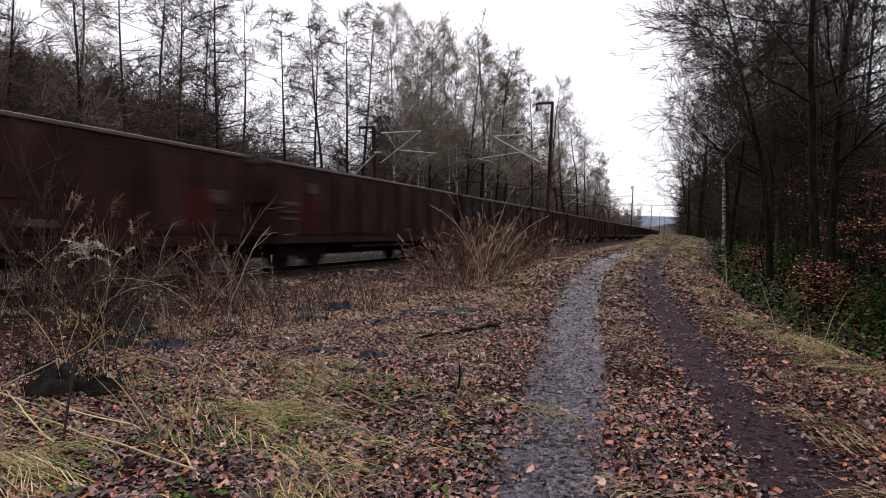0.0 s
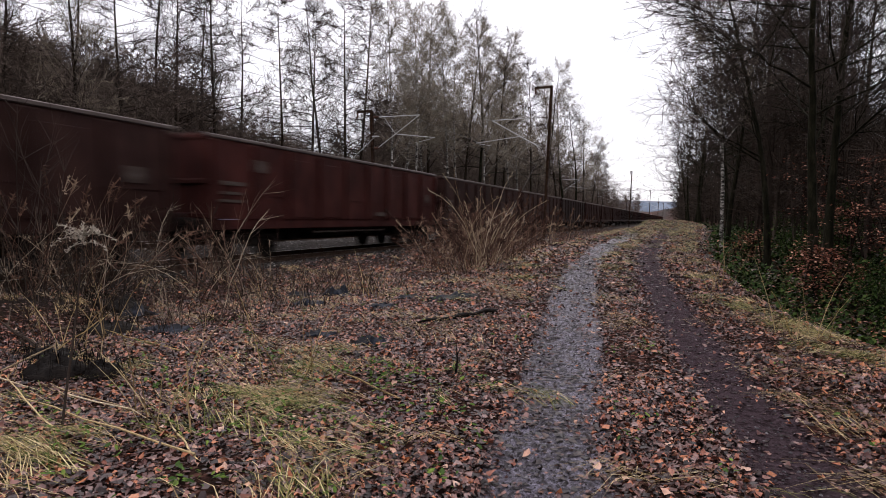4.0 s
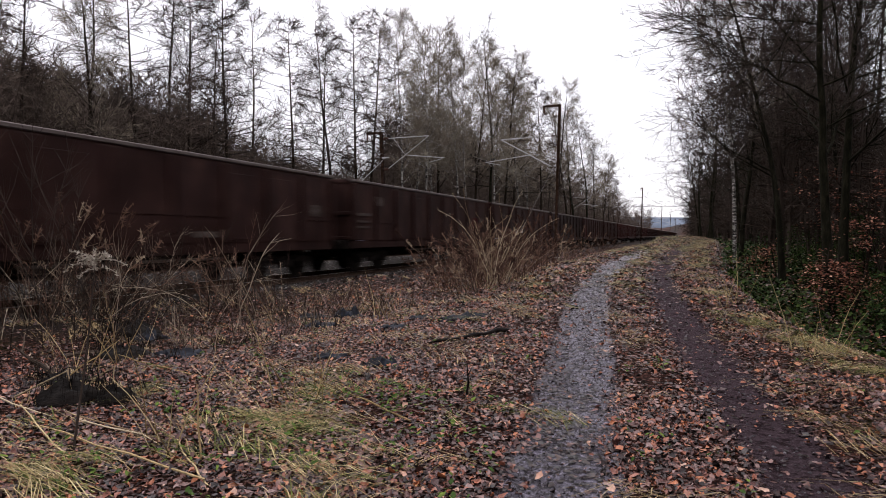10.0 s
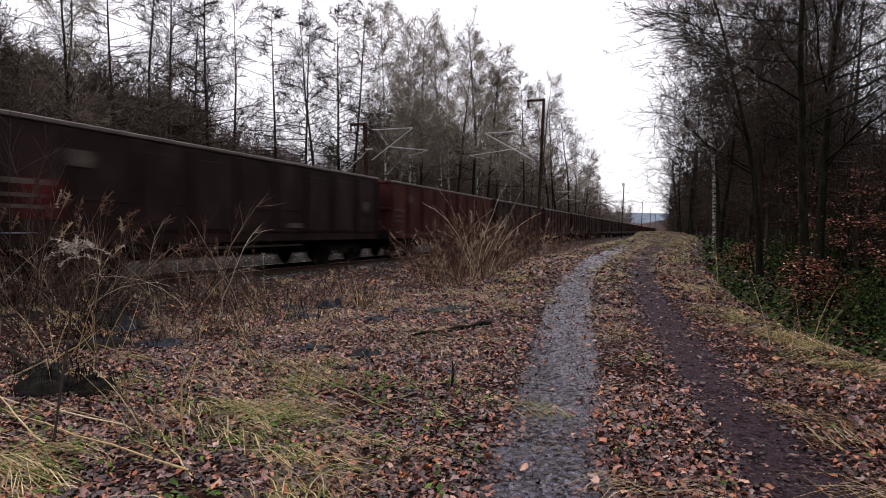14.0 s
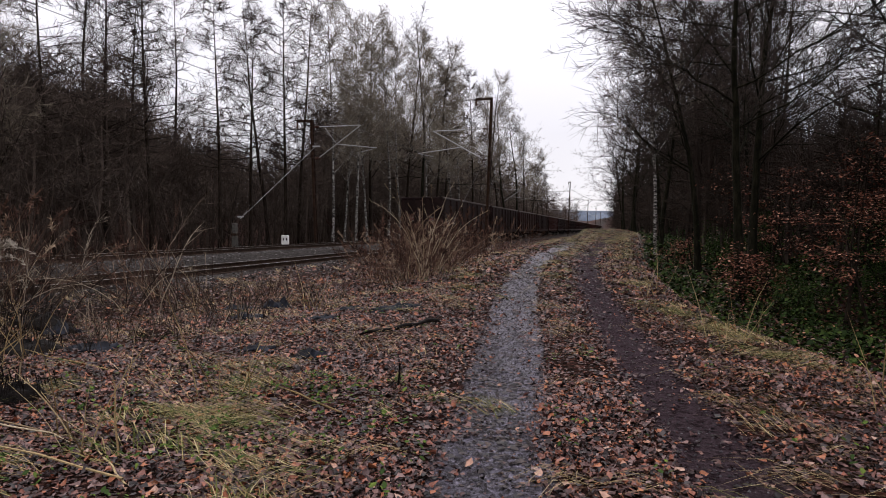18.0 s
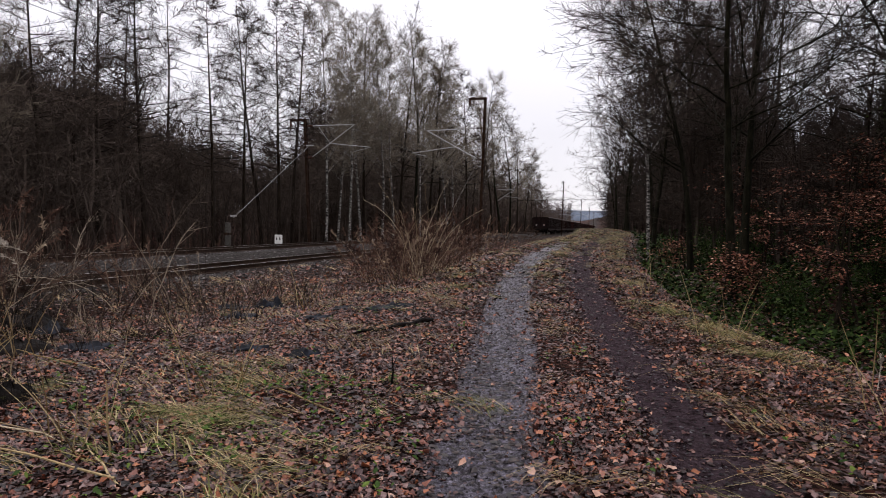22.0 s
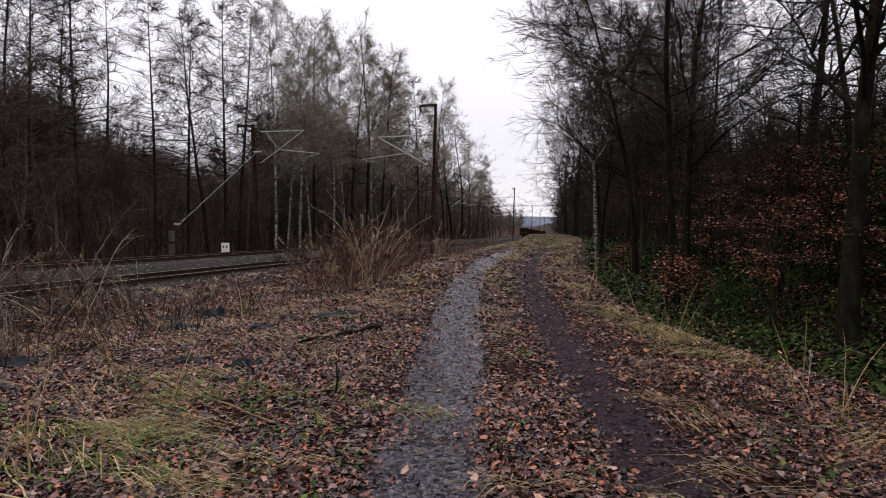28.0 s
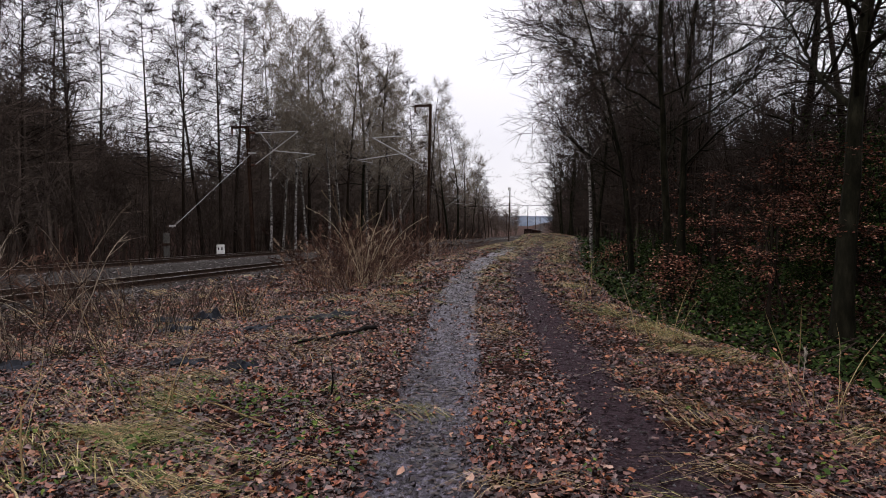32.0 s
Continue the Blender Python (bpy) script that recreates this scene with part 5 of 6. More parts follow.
def build_far_bank():
    """Slender trees that fill the depth of the wood on the bank."""
    rng = random.Random(47)
    t = Tubes()
    for k in range(760):
        y = 18 + 120 * rng.random() ** 1.5
        x = path_mid(y) + 4.5 + 30 * rng.random() ** 1.3
        way = math.degrees(math.atan2(x, y))
        if way > 46 or y < 24 and way < 23:
            continue
        tall = rng.uniform(8, 14) if way < 23 else rng.uniform(3.5, 6.0)
        base = Vector((x, y, height(x, y) - 0.3))
        top = base + Vector((rng.uniform(-0.08, 0.08) * tall, rng.uniform(-0.08, 0.08) * tall, tall))
        r = rng.uniform(0.05, 0.11)
        t.tube([base, base.lerp(top, 0.5) + rnd_dir(rng) * 0.3, top], [r, r * 0.65, r * 0.15], 4)
        w = 0.011 * min(2.4, max(1.0, y / 40))
        for _ in range(36):
            u = rng.uniform(0.12, 0.98)
            q = base.lerp(top, u)
            a = rng.uniform(0, 2 * math.pi)
            d = Vector((math.cos(a), math.sin(a), rng.uniform(0.0, 0.9))) * tall * 0.2 * (1.25 - u)
            t.sliver(q, q + d, w * 1.6, rng)
            for _ in range(7):
                m = q + d * rng.uniform(0.25, 1.0)
                t.sliver(m, m + (d.normalized() * 0.7 + rnd_dir(rng)) * rng.uniform(0.4, 1.0), w, rng)
    tagged(t.build("bank_woods", M_SLOPE), "dim grey-brown leafless trees deep in the wood", "woods", kind="stuff")


build_far_bank()
build_litter()
build_grass()
build_rut_leaves()
build_rut_stones()
build_bank_cover()
build_thickets()


def build_far_woods():
    """Deep wood behind the first rows: whole bare trees, too many and too far to count."""
    rng = random.Random(91)
    t = Tubes()
    for k in range(1450):
        b = (rng.uniform(-58, 6.6) if k % 3 else rng.uniform(-50, -24)) if k < 900 else rng.uniform(-18, 7.2)
        p = 26 + 60 * rng.random() ** 1.2 if k < 900 else 21.5 + 20 * rng.random()
        s = p / math.tan(HEAD - radians(b))
        if s > 520:
            continue
        v = along(s, p)
        z = height(v.x, v.y)
        far = math.hypot(v.x, v.y)
        tall = rng.uniform(9, 17) * (1.12 if far > 75 else 0.92) if b > -17 else rng.uniform(8.5, 12.5) if b < -31 else rng.uniform(6, 10.5)
        r = rng.uniform(0.07, 0.13)
        base = Vector((v.x, v.y, z - 0.3))
        top = base + Vector((rng.uniform(-0.06, 0.06) * tall, rng.uniform(-0.06, 0.06) * tall, tall))
        t.tube([base, base.lerp(top, 0.5) + rnd_dir(rng) * 0.3, top], [r, r * 0.6, r * 0.15], 4)
        w = 0.016 * min(2.2, max(1.0, far / 60))
        for _ in range(40):
            u = rng.uniform(0.22, 0.97)
            q = base.lerp(top, u)
            a = rng.uniform(0, 2 * math.pi)
            d = Vector((math.cos(a), math.sin(a), rng.uniform(0.2, 1.0))) * tall * 0.2 * (1.25 - u)
            t.sliver(q, q + d, w * 1.6, rng)
            for _ in range(8):
                m = q + d * rng.uniform(0.25, 1.0)
                t.sliver(m, m + (d.normalized() * 0.7 + rnd_dir(rng)) * rng.uniform(0.5, 1.3), w, rng)
    tagged(t.build("far_woods", M_BRUSH), "deep brown leafless wood rising behind the railway", "woods", kind="stuff")


build_far_woods()


# ---- dead plants ----
def dead_clump(seed, n, tall, spread, arch, material, name, label, category, side=3, r=0.006, group="", seeds=0, kink=0.1, sway=(0, 0)):
    rng = random.Random(seed)
    root = new(name)
    for _ in range(n):
        t = Tubes()
        a = rng.uniform(0, 2 * math.pi)
        q = spread * math.sqrt(rng.random())
        p = Vector((q * math.cos(a), q * math.sin(a), -0.05))
        h = tall * rng.uniform(0.45, 1.1)
        d = Vector((math.cos(a) * 0.25 + rng.uniform(-0.35, 0.35) + sway[0], math.sin(a) * 0.25 + rng.uniform(-0.35, 0.35) + sway[1], 1))
        line = wander(rng, p, d, h, 6, kink, -arch * 0.16)
        rr = r * rng.uniform(0.6, 1.3)
        t.tube(line, [rr, rr, rr * 0.9, rr * 0.8, rr * 0.65, rr * 0.5, rr * 0.3], 4)
        for _ in range(side):
            k = rng.randint(2, 5)
            w = wander(rng, line[k], (line[k + 1] - line[k]).normalized() + rnd_dir(rng) * 0.7, h * rng.uniform(0.12, 0.3), 2, 0.2, 0.02)
            t.f.append((k * 4, len(t.v), len(t.v) + 1))
            t.tube(w, [rr * 0.55, rr * 0.4, rr * 0.2], 3)
        for _ in range(seeds):
            q = line[-2].lerp(line[-1], rng.random())
            t.f.append((20, len(t.v), len(t.v) + 1))
            t.tube([q, q + (rnd_dir(rng) * 0.8 + Vector((0, 0, 0.2))) * 0.1], [max(rr * 0.9, 0.0011 * seeds), rr * 0.3], 3)
        t.build("cane", material, root)
    return tagged(root, label, category, group)


def place_thing(root, x, y, size=1.0, turn=0.0, first=False, dz=0.0):
    m = pose(x, y, height(x, y) + dz, 0, 0, turn)
    if first:
        root.matrix_basis = m
        t = root
    else:
        t = copy_thing(root, m)
    t.scale = (size, size, size)
    return t


def build_dead_plants():
    rng = random.Random(77)
    kinds = [
        (dead_clump(1, 15, 2.1, 0.7, 1.25, M_STEM, "bramble_thicket", "arching leafless bramble canes in brown tangles", "bramble", 7, 0.0065, "brambles", 0, 0.2),
         [(-6.4, 10.2), (-7.6, 9.4), (-8.4, 10.8), (-9.4, 12.4), (-9.0, 9.0), (-10.2, 10.8), (-8.2, 9.8), (-7.4, 8.4), (-9.8, 11.6), (-10.6, 12.6), (-8.0, 8.0)]),
        (dead_clump(2, 34, 1.9, 0.75, 0.8, M_FORB, "dead_forb_clump", "dense brown dead stems with withered seed heads", "dead plants", 6, 0.006, "dead forbs", 13, 0.24),
         [(-2.15, 15.0), (-2.85, 16.2), (-1.85, 15.9), (-3.05, 17.2), (-2.35, 17.1), (-3.45, 18.6), (-1.65, 16.8), (-3.65, 17.6), (-2.45, 18.4), (-1.35, 18.8), (-2.85, 20.6), (-2.2, 21.4), (-1.5, 23.0), (-2.8, 23.4), (-1.0, 26.0), (-2.2, 27.5), (-0.6, 30.0), (-2.0, 32.0), (0.0, 36.0), (-1.4, 38.0), (1.0, 43.0), (-0.4, 47.0), (2.4, 52.0), (3.6, 60.0), (-3.2, 26.0), (-4.0, 30.0), (-2.8, 36.0), (-8.4, 9.6), (-9.2, 10.2), (-8.9, 8.8), (-9.8, 9.6)]),
        (dead_clump(3, 26, 0.6, 0.5, 0.6, M_STEM, "dead_forb_clump", "low brown dead stems among fallen leaves", "dead plants", 3, 0.005, "dead forbs"),
         [(-5.2, 7.2), (-4.3, 9.6), (-5.9, 8.2), (-6.8, 7.8), (-4.9, 12.6), (-3.7, 13.2), (-3.0, 13.9), (-7.9, 8.6), (-8.8, 10.0), (-6.9, 11.8), (-8.2, 13.6), (-9.6, 11.4), (-5.8, 13.2), (-2.2, 14.2), (-10.4, 12.6), (-11.0, 10.0), (-6.5, 6.4), (-7.6, 6.6), (-4.6, 10.4), (-5.3, 9.4), (-5.6, 10.4), (-6.2, 9.2), (-4.2, 11.6), (-3.4, 12.2), (-6.2, 11.0), (-5.0, 11.2), (-4.4, 8.6), (-5.2, 8.0), (-4.0, 12.8), (-7.0, 10.4), (-6.4, 12.4), (-5.4, 13.8), (-4.6, 13.6), (-7.4, 12.8)]),
        (dead_clump(4, 7, 2.5, 0.45, 0.9, M_REED, "reed_clump", "pale straw-coloured dry reeds bent at their tops", "reeds", 1, 0.0065, "reeds", 6, 0.16),
         [(-1.75, 16.2), (-2.1, 16.9), (-1.6, 17.6), (-2.0, 15.6)]),
        (dead_clump(5, 5, 3.3, 0.35, 0.05, M_TWIG, "bare_sapling", "thin bare sapling stems rising over the brambles", "sapling", 12, 0.007, "saplings", 0, 0.14),
         [(-8.2, 8.8), (-7.2, 7.4), (-9.4, 10.6)]),
        (dead_clump(7, 40, 0.38, 0.35, 2.6, M_BARK, "collapsed_fern", "blackened collapsed fern tussock", "fern", 4, 0.006, "ferns"),
         [(-5.6, 6.0), (-6.3, 7.4), (-5.9, 6.7), (-7.0, 8.2), (-4.6, 7.9), (-7.8, 9.4)]),
        (dead_clump(6, 8, 0.95, 0.25, 0.5, M_STRAW, "dry_grass_stalks", "broken dry grass stalks bleached by winter", "grass", 0, 0.0045, "dry stalks"),
         [(-3.0, 4.1), (-5.4, 5.9), (-5.6, 6.8), (-2.5, 5.4), (3.3, 5.2), (3.0, 8.2), (-5.3, 10.4), (-3.4, 11.0), (2.9, 12.0)])]
    for root, spots in kinds:
        for i, (x, y) in enumerate(spots):
            place_thing(root, x, y, rng.uniform(0.8, 1.2), rng.uniform(0, 360), i == 0)
    # canes that all lean away from the track, with withered tops
    fan = dead_clump(21, 26, 1.95, 0.55, 0.25, M_FORB, "leaning_forb_clump", "brown dead stems leaning over in one fan", "dead plants", 5, 0.0065, "leaning dead forbs", 6, 0.1, (-0.45, 0.12))
    for i, (x, y, size, turn) in enumerate(((-6.7, 11.3, 1.0, 0), (-6.0, 11.6, 0.7, 30), (-7.6, 12.0, 0.8, -20), (-5.3, 11.9, 0.45, 160), (-4.7, 12.4, 0.5, 200))):
        place_thing(fan, x, y, size, turn, i == 0)


build_dead_plants()


def beech_sapling(seed, tall, leaves):
    rng = random.Random(seed)
    root = new("young_beech")
    leafy = Tubes()
    for k in range(3):
        wood = Tubes()
        line = wander(rng, Vector((rng.uniform(-0.3, 0.3), rng.uniform(-0.3, 0.3), -0.1)), Vector((rng.uniform(-0.3, 0.3), rng.uniform(-0.3, 0.3), 1)), tall * rng.uniform(0.7, 1), 8, 0.1, 0.03)
        wood.tube(line, [0.035 * (1 - i / 9) + 0.004 for i in range(9)], 5)
        for _ in range(15):
            j = rng.randint(3, 7)
            a = rng.uniform(0, 2 * math.pi)
            b = wander(rng, line[j], Vector((math.cos(a), math.sin(a), 0.12)), tall * rng.uniform(0.2, 0.42), 5, 0.1, 0.0)
            wood.f.append((j * 5, len(wood.v), len(wood.v) + 1))
            wood.tube(b, [0.012, 0.01, 0.008, 0.006, 0.005, 0.003], 3)
            for _ in range(leaves):
                i = rng.randint(1, 4)
                q = b[i].lerp(b[i + 1], rng.random()) + rnd_dir(rng) * 0.12
                d = Vector((rng.uniform(-1, 1), rng.uniform(-1, 1), rng.uniform(-0.5, 0.15))).normalized()
                leafy.leaf(q, d, d.cross(Vector((0, 0, 1)) + rnd_dir(rng) * 0.4).normalized(), rng.uniform(0.055, 0.095), rng.uniform(0.035, 0.055), 0.006)
        wood.build("stem", M_BARK, root)
    tagged(leafy.build("leaves", M_RUSTLEAF, root), "withered rust-brown leaves still on the twigs", kind="stuff")
    return tagged(root, "young beech keeping its rust-brown winter leaves", "young tree", "young beeches")


def build_beeches():
    rng = random.Random(55)
    for n, (tall, spots) in enumerate(((4.4, [(7.0, 12.6), (8.7, 13.2), (9.4, 15.4), (8.2, 10.6), (7.9, 18.0), (8.0, 15.0), (10.2, 17.0)]), (1.7, [(5.6, 14.6), (6.6, 17.0), (6.4, 22.0)]))):
        root = beech_sapling(60 + n, tall, 26 if n == 0 else 16)
        for i, (x, y) in enumerate(spots):
            place_thing(root, x, y, rng.uniform(0.85, 1.15), rng.uniform(0, 360), i == 0)


build_beeches()


# ---- single things on the ground ----
def build_log():
    rng = random.Random(8)
    t = Tubes()
    a, b = Vector((-0.9, 9.2, 0)), Vector((-1.95, 8.15, 0))
    for v in (a, b):
        v.z = height(v.x, v.y) + 0.035
    line = [a.lerp(b, k / 7) + Vector((0, 0, rng.uniform(-0.02, 0.02))) for k in range(8)]
    root = new("fallen_log")
    t.tube(line, [0.036, 0.042, 0.036, 0.04, 0.032, 0.032, 0.025, 0.015], 9)
    t.build("log", M_LOG, root, smooth=True)
    t = Tubes()
    t.tube([line[2], line[2] + Vector((0.2, 0.25, 0.12))], [0.03, 0.012], 5)
    t.build("branch_stub", M_LOG, root)
    tagged(root, "wet black rotting log lying in the leaves", "log")


def crumpled_sheet(seed, x, y, w, d, tall):
    rng = random.Random(seed)
    n = 9
    verts, faces = [], []
    for j in range(n):
        for i in range(n):
            u, v = i / (n - 1) * 2 - 1, j / (n - 1) * 2 - 1
            edge = max(0.0, 1 - (u * u + v * v) * 0.75)
            px, py = u * w * (1 + 0.7 * noise.noise((u * 2.5, v * 2.5, seed))), v * d * (1 + 0.7 * noise.noise((u * 2.5, v * 2.5, seed + 5)))
            verts.append((px, py, height(x + px, y + py) - height(x, y) + 0.012 + tall * 1.5 * edge * max(0.0, 0.5 + 1.5 * noise.noise((u * 2.6, v * 2.6, seed + 9)))))
    for j in range(n - 1):
        for i in range(n - 1):
            faces.append((j * n + i, j * n + i + 1, (j + 1) * n + i + 1, (j + 1) * n + i))
    ob = mesh_object("plastic_sheet", verts, faces, M_TARP, smooth=True)
    ob.location = (x, y, height(x, y))
    ob.modifiers.new("thickness", "SOLIDIFY").thickness = 0.004
    tagged(ob, "crumpled wet blue-black plastic sheet half under leaves", "plastic sheet", "scraps of sheet")


def build_scraps():
    for k, (x, y, w, d, h) in enumerate(((-4.26, 11.4, 0.26, 0.2, 0.16), (-2.2, 6.95, 0.2, 0.13, 0.07), (-3.0, 7.4, 0.22, 0.12, 0.05), (-4.2, 9.95, 0.3, 0.2, 0.08), (-2.83, 9.6, 0.28, 0.15, 0.05), (-2.6, 10.7, 0.3, 0.16, 0.05),
                                         (-1.8, 10.4, 0.4, 0.2, 0.06), (-5.1, 7.3, 0.3, 0.2, 0.08), (-4.9, 11.2, 0.3, 0.2, 0.06), (-6.4, 8.4, 0.25, 0.2, 0.12))):
        crumpled_sheet(100 + k, x, y, w, d, h)


def build_goldenrod():
    """The nodding seed head that stands before the thicket."""
    rng = random.Random(14)
    root = new("withered_goldenrod")
    stem, plume = Tubes(), Tubes()
    line = wander(rng, Vector((0, 0, -0.05)), Vector((0.05, 0.14, 1)), 1.5, 7, 0.025, 0.0)
    stem.tube(line, [0.009, 0.0088, 0.0085, 0.008, 0.0075, 0.0065, 0.005, 0.003], 6)
    for k in range(14):
        j = rng.randint(3, 6)
        w = wander(rng, line[j], rnd_dir(rng) + Vector((0, 0, 0.4)), rng.uniform(0.05, 0.14), 2, 0.2, -0.1)
        stem.tube(w, [0.0025, 0.002, 0.001], 3)
    for k in range(15):
        a = rng.uniform(-1.1, 1.1)
        arm = wander(rng, line[-1] - Vector((0, 0, rng.uniform(0, 0.1))), Vector((a, rng.uniform(-0.5, 0.5), 0.6)), rng.uniform(0.13, 0.26), 5, 0.1, -0.32)
        plume.tube(arm, [0.003] * 5 + [0.001], 3)
        for _ in range(34):
            i = rng.randint(0, 4)
            q = arm[i].lerp(arm[i + 1], rng.random())
            d = (rnd_dir(rng) + Vector((0, 0, 0.5))).normalized()
            plume.leaf(q, d, d.cross(rnd_dir(rng)).normalized(), rng.uniform(0.015, 0.032), 0.008, 0.001)
    stem.build("stem", M_TWIG, root)
    plume.build("seed_head", M_FLUFF, root, "fluffy pale grey-brown seed head")
    root.matrix_basis = pose(-3.57, 3.8, height(-3.57, 3.8))
    tagged(root, "withered goldenrod with a nodding fluffy seed head", "dead plant")


M_FLUFF = island_material("seed_fluff", [(0, (0.2, 0.17, 0.14)), (1, (0.5, 0.45, 0.38))], 0.9)


def build_stalks():
    """Single bleached stalks lying and leaning in the clearing."""
    rng = random.Random(31)
    for k, (x, y, x2, y2, z2) in enumerate(((-2.25, 3.45, -3.1, 4.3, 0.02), (-2.6, 3.9, -3.05, 4.55, 0.42), (-2.3, 3.5, -4.6, 4.3, 0.08), (-3.6, 3.75, -4.9, 4.6, 0.12), (-5.2, 5.2, -4.6, 5.6, 0.5), (-1.3, 4.9, -2.9, 6.3, 0.06), (-4.2, 6.2, -5.8, 6.9, 0.1))):
        t = Tubes()
        a, b = Vector((x, y, height(x, y) + 0.02)), Vector((x2, y2, height(x2, y2) + z2))
        line = [a.lerp(b, i / 6) + rnd_dir(rng) * 0.012 for i in range(7)]
        t.tube(line, [0.0085, 0.008, 0.0075, 0.007, 0.0065, 0.0055, 0.003], 5)
        tagged(t.build("bleached_stalk", M_STRAW), "bleached broken stalk lying in the clearing", "stalk", "bleached stalks")
    t = Tubes()
    z = height(-0.98, 5.8)
    t.tube([Vector((-0.98, 5.8, z - 0.02)), Vector((-0.96, 5.82, z + 0.14)), Vector((-0.97, 5.8, z + 0.36))], [0.012, 0.010, 0.006], 5)
    t.tube([Vector((-0.965, 5.81, z + 0.2)), Vector((-0.92, 5.83, z + 0.3))], [0.007, 0.004], 4)
    tagged(t.build("dark_twig", M_LOG), "short black twig standing upright in the leaves", "twig")


def build_tussock():
    """A black rotted tussock with a curtain of dead fern, under two bent stalks."""
    rng = random.Random(88)
    for x0, y0, w, d, h in ((-4.75, 5.05, 0.42, 0.24, 0.24), (-4.3, 5.12, 0.24, 0.18, 0.2), (-5.3, 5.6, 0.4, 0.25, 0.16), (-5.9, 7.2, 0.5, 0.3, 0.2), (-6.9, 8.6, 0.5, 0.3, 0.22)):
        root = new("rotted_tussock")
        root.location = (x0, y0, height(x0, y0))
        rings, around = 7, 18
        verts, faces = [], []
        for i in range(rings):
            u = i / (rings - 1)
            for k in range(around):
                a = 2 * math.pi * k / around
                q = 1 + 0.55 * noise.noise((2.2 * math.cos(a) + x0, 2.2 * math.sin(a), u * 1.5))
                verts.append((w * math.cos(a) * math.cos(u * 1.5) * q, d * math.sin(a) * math.cos(u * 1.5) * q, -0.06 + h * math.sin(u * 1.5) * (1 + 0.5 * noise.noise((a, u * 3, x0)))))
        for i in range(rings - 1):
            for k in range(around):
                faces.append((i * around + k, i * around + (k + 1) % around, (i + 1) * around + (k + 1) % around, (i + 1) * around + k))
        mesh_object("mound", verts, faces, M_LOG, root, smooth=True)
        t = Tubes()
        for _ in range(46):
            a = rng.uniform(0, 2 * math.pi)
            p = Vector((w * math.cos(a) * rng.uniform(0.3, 0.9), d * math.sin(a) * rng.uniform(0.3, 0.9), h * rng.uniform(0.6, 1.1)))
            out = Vector((math.cos(a), math.sin(a), 0)) * rng.uniform(0.06, 0.2)
            t.tube([p, p + out * 0.6 + Vector((0, 0, 0.03)), p + out - Vector((0, 0, p.z + 0.01))], [0.004, 0.0045, 0.002], 3)
        t.build("dead_fronds", M_LOG, root)
        tagged(root, "black rotted tussock hung with dead fern fronds", "tussock", "rotted tussocks")
    for pts in (((-5.29, 4.96, 0.03), (-5.0, 5.02, 0.18), (-4.78, 5.06, 0.29), (-4.71, 5.06, 0.0)), ((-4.8, 5.14, 0.03), (-4.58, 5.2, 0.2), (-4.4, 5.23, 0.31), (-4.43, 5.22, 0.0)),
                ((-5.35, 4.75, 0.12), (-5.0, 4.66, 0.07), (-4.6, 4.55, 0.03), (-4.3, 4.5, 0.0)), ((-4.6, 4.7, 0.02), (-4.2, 4.5, 0.05), (-3.6, 4.3, 0.06), (-3.0, 4.15, 0.02)),
                ((-4.1, 4.45, 0.03), (-3.7, 4.3, 0.05), (-3.3, 4.2, 0.05), (-2.9, 4.0, 0.01))):
        t = Tubes()
        line = [Vector((a, b, height(a, b) + c)) for a, b, c in pts]
        t.tube(line, [0.0105, 0.010, 0.0095, 0.008] if pts[2][2] > 0.2 else [0.007, 0.0065, 0.006, 0.005], 6)
        tagged(t.build("bent_stalk", M_REED), "pale dry stalk snapped over at a joint", "stalk", "snapped stalks")


def build_evergreens():
    rng = random.Random(71)
    wood, leafy = Tubes(), Tubes()
    for k in range(7):
        line = wander(rng, Vector((rng.uniform(-0.4, 0.4), rng.uniform(-0.4, 0.4), -0.1)), Vector((rng.uniform(-0.4, 0.4), rng.uniform(-0.4, 0.4), 1)), rng.uniform(1.6, 3.0), 6, 0.15, 0.02)
        wood.tube(line, [0.03, 0.027, 0.023, 0.018, 0.014, 0.01, 0.004], 5)
        for _ in range(330):
            j = rng.randint(0, 5)
            q = line[j].lerp(line[j + 1], rng.random()) + rnd_dir(rng) * rng.uniform(0.05, 0.55)
            d = (rnd_dir(rng) + Vector((0, 0, -0.3))).normalized()
            leafy.leaf(q, d, d.cross(rnd_dir(rng)).normalized(), rng.uniform(0.05, 0.09), rng.uniform(0.035, 0.06), 0.006)
    root = new("holly_bush")
    wood.build("stem", M_BARK, root)
    tagged(leafy.build("leaves", M_IVY, root), "dark glossy evergreen leaves", kind="stuff")
    tagged(root, "dark evergreen holly bush on the shaded bank", "bush", "evergreen bushes")
    for i, (x, y, size) in enumerate(((9.4, 11.8, 1.1), (10.6, 13.4, 1.3), (8.6, 9.4, 0.8), (7.4, 20.5, 0.7), (12.0, 12.0, 1.9), (6.2, 13.2, 0.5), (9.8, 16.0, 1.0), (11.8, 16.5, 1.4), (8.6, 14.4, 0.7), (7.6, 8.0, 0.6), (13.4, 14.6, 2.2), (10.4, 9.6, 1.2), (9.2, 22.0, 0.9), (12.6, 20.5, 1.3))):
        place_thing(root, x, y, size, rng.uniform(0, 360), i == 0)


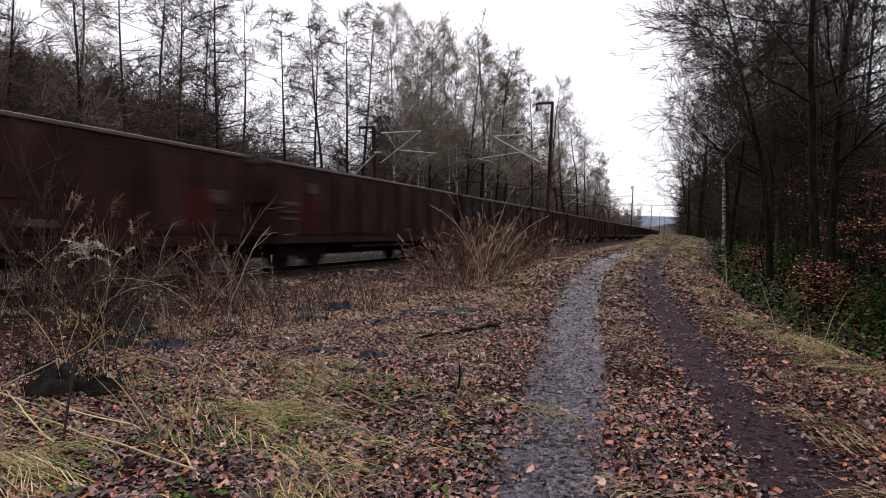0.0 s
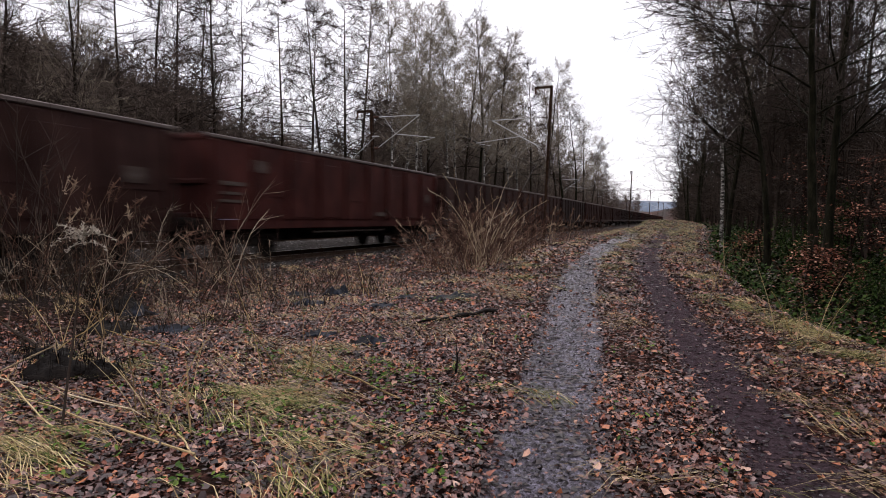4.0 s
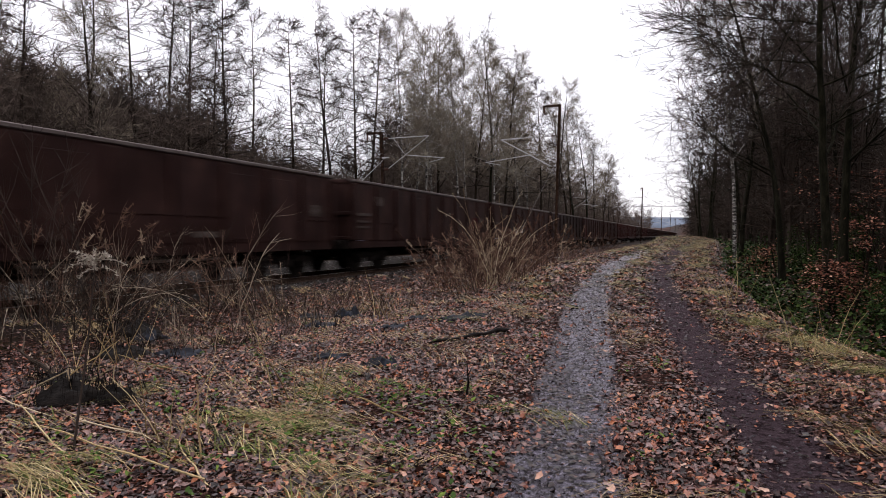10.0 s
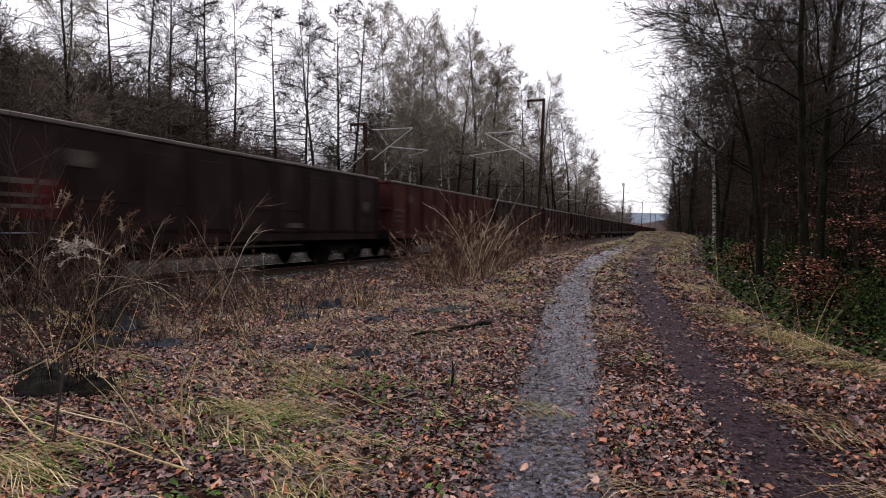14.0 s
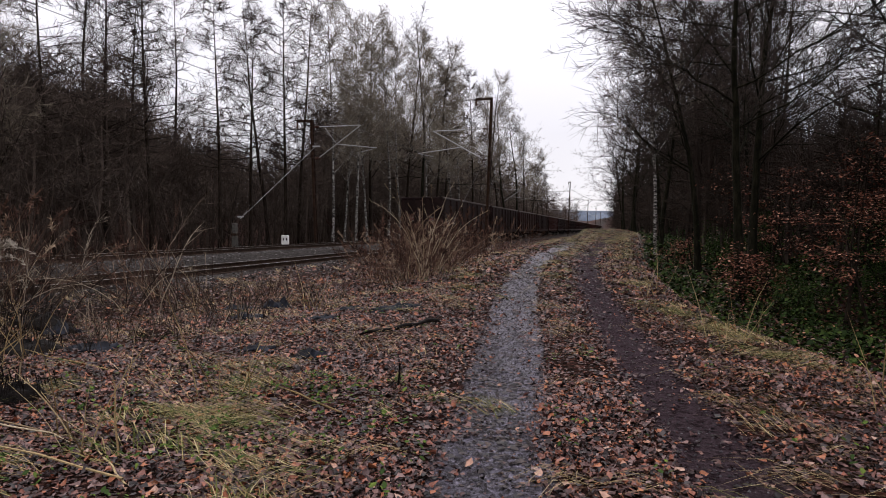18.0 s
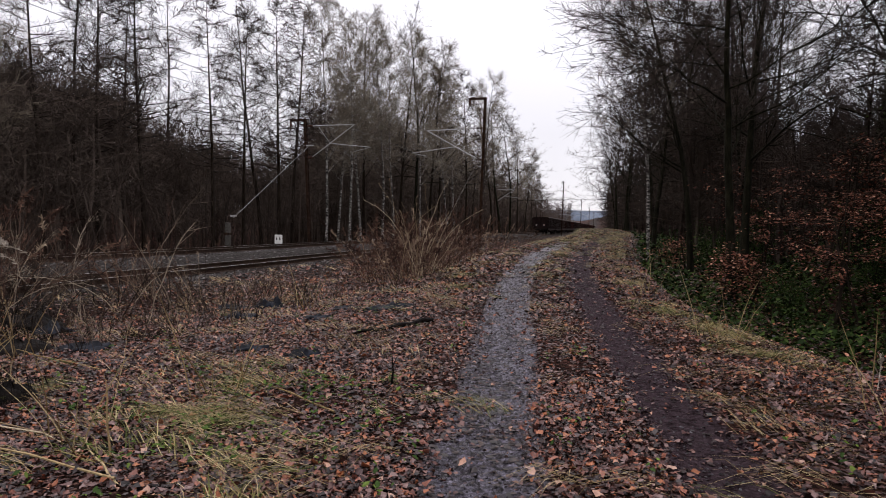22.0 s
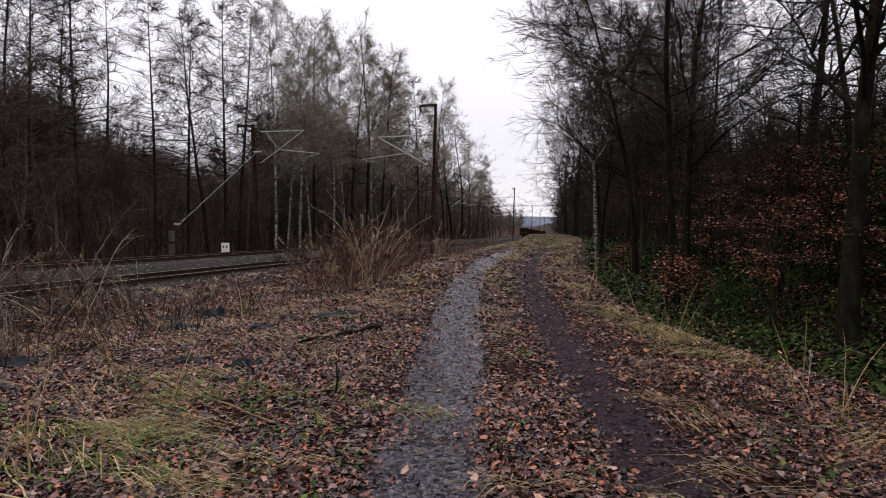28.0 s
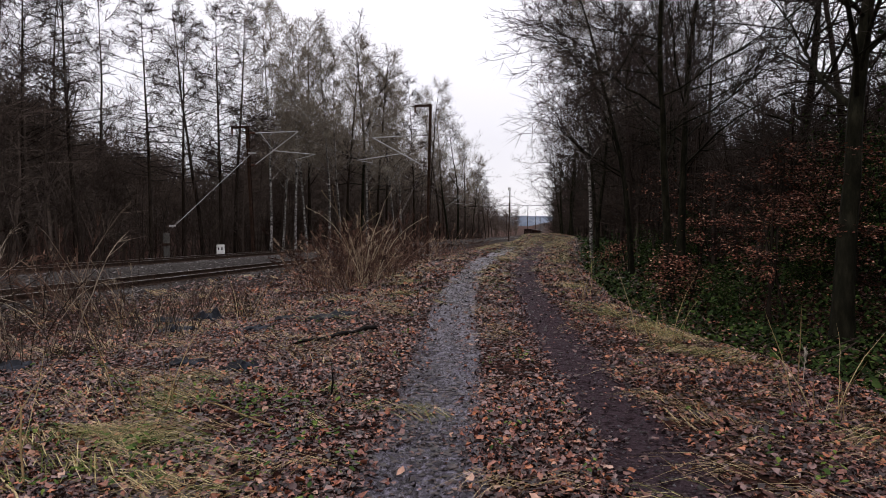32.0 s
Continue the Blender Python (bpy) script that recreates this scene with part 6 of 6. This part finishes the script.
def build_branches():
    """Bare branches fallen across the bank."""
    rng = random.Random(19)
    for x, y, dx, dy, dz in ((4.9, 8.4, 1.9, 1.5, 0.5), (5.2, 9.6, 1.4, -0.6, 0.6), (6.0, 11.5, -1.3, 0.8, 0.2), (5.0, 6.6, 0.7, 0.9, 0.7), (-5.4, 5.6, -1.6, 0.9, 0.18), (-6.6, 7.0, 1.2, 0.5, 0.12)):
        t = Tubes()
        a = Vector((x, y, height(x, y) + 0.03))
        line = wander(rng, a, Vector((dx, dy, dz)), math.hypot(dx, dy), 6, 0.12, 0.0)
        t.tube(line, [0.028, 0.025, 0.022, 0.018, 0.014, 0.010, 0.005], 6)
        for _ in range(3):
            k = rng.randint(1, 4)
            w = wander(rng, line[k], (line[k + 1] - line[k]).normalized() + rnd_dir(rng) * 0.8, 0.45, 3, 0.15, 0.03)
            t.tube(w, [0.012, 0.009, 0.006, 0.003], 4)
        tagged(t.build("fallen_branch", M_STEM), "bare fallen branch lying on the ground", "branch", "fallen branches")
    t, tuft = Tubes(), Tubes()
    root = new("withered_stalk")
    z = height(3.56, 6.0)
    line = wander(rng, Vector((3.56, 6.0, z - 0.03)), Vector((-0.03, 0, 1)), 0.85, 6, 0.05, 0.0)
    t.tube(line, [0.006, 0.0055, 0.005, 0.0045, 0.004, 0.003, 0.002], 5)
    t.build("stem", M_STRAW, root)
    for k in range(40):
        q = Vector((3.62, 5.98, z + rng.uniform(0.2, 0.34)))
        d = (rnd_dir(rng) * 0.5 + Vector((0, 0, 1))).normalized()
        tuft.leaf(q, d, d.cross(rnd_dir(rng)).normalized(), rng.uniform(0.03, 0.07), 0.008, 0.001)
    tuft.tube([Vector((3.6, 5.99, z - 0.02)), Vector((3.62, 5.98, z + 0.26))], [0.004, 0.003], 4, tip=False)
    tagged(tuft.build("tuft", M_FLUFF, root), "pale feathery seed tuft", kind="stuff")
    tagged(root, "thin withered stalk with a pale feathery tuft", "dead plant")


build_evergreens()
build_branches()
build_log()
build_scraps()
build_goldenrod()
build_stalks()
build_tussock()


motions()
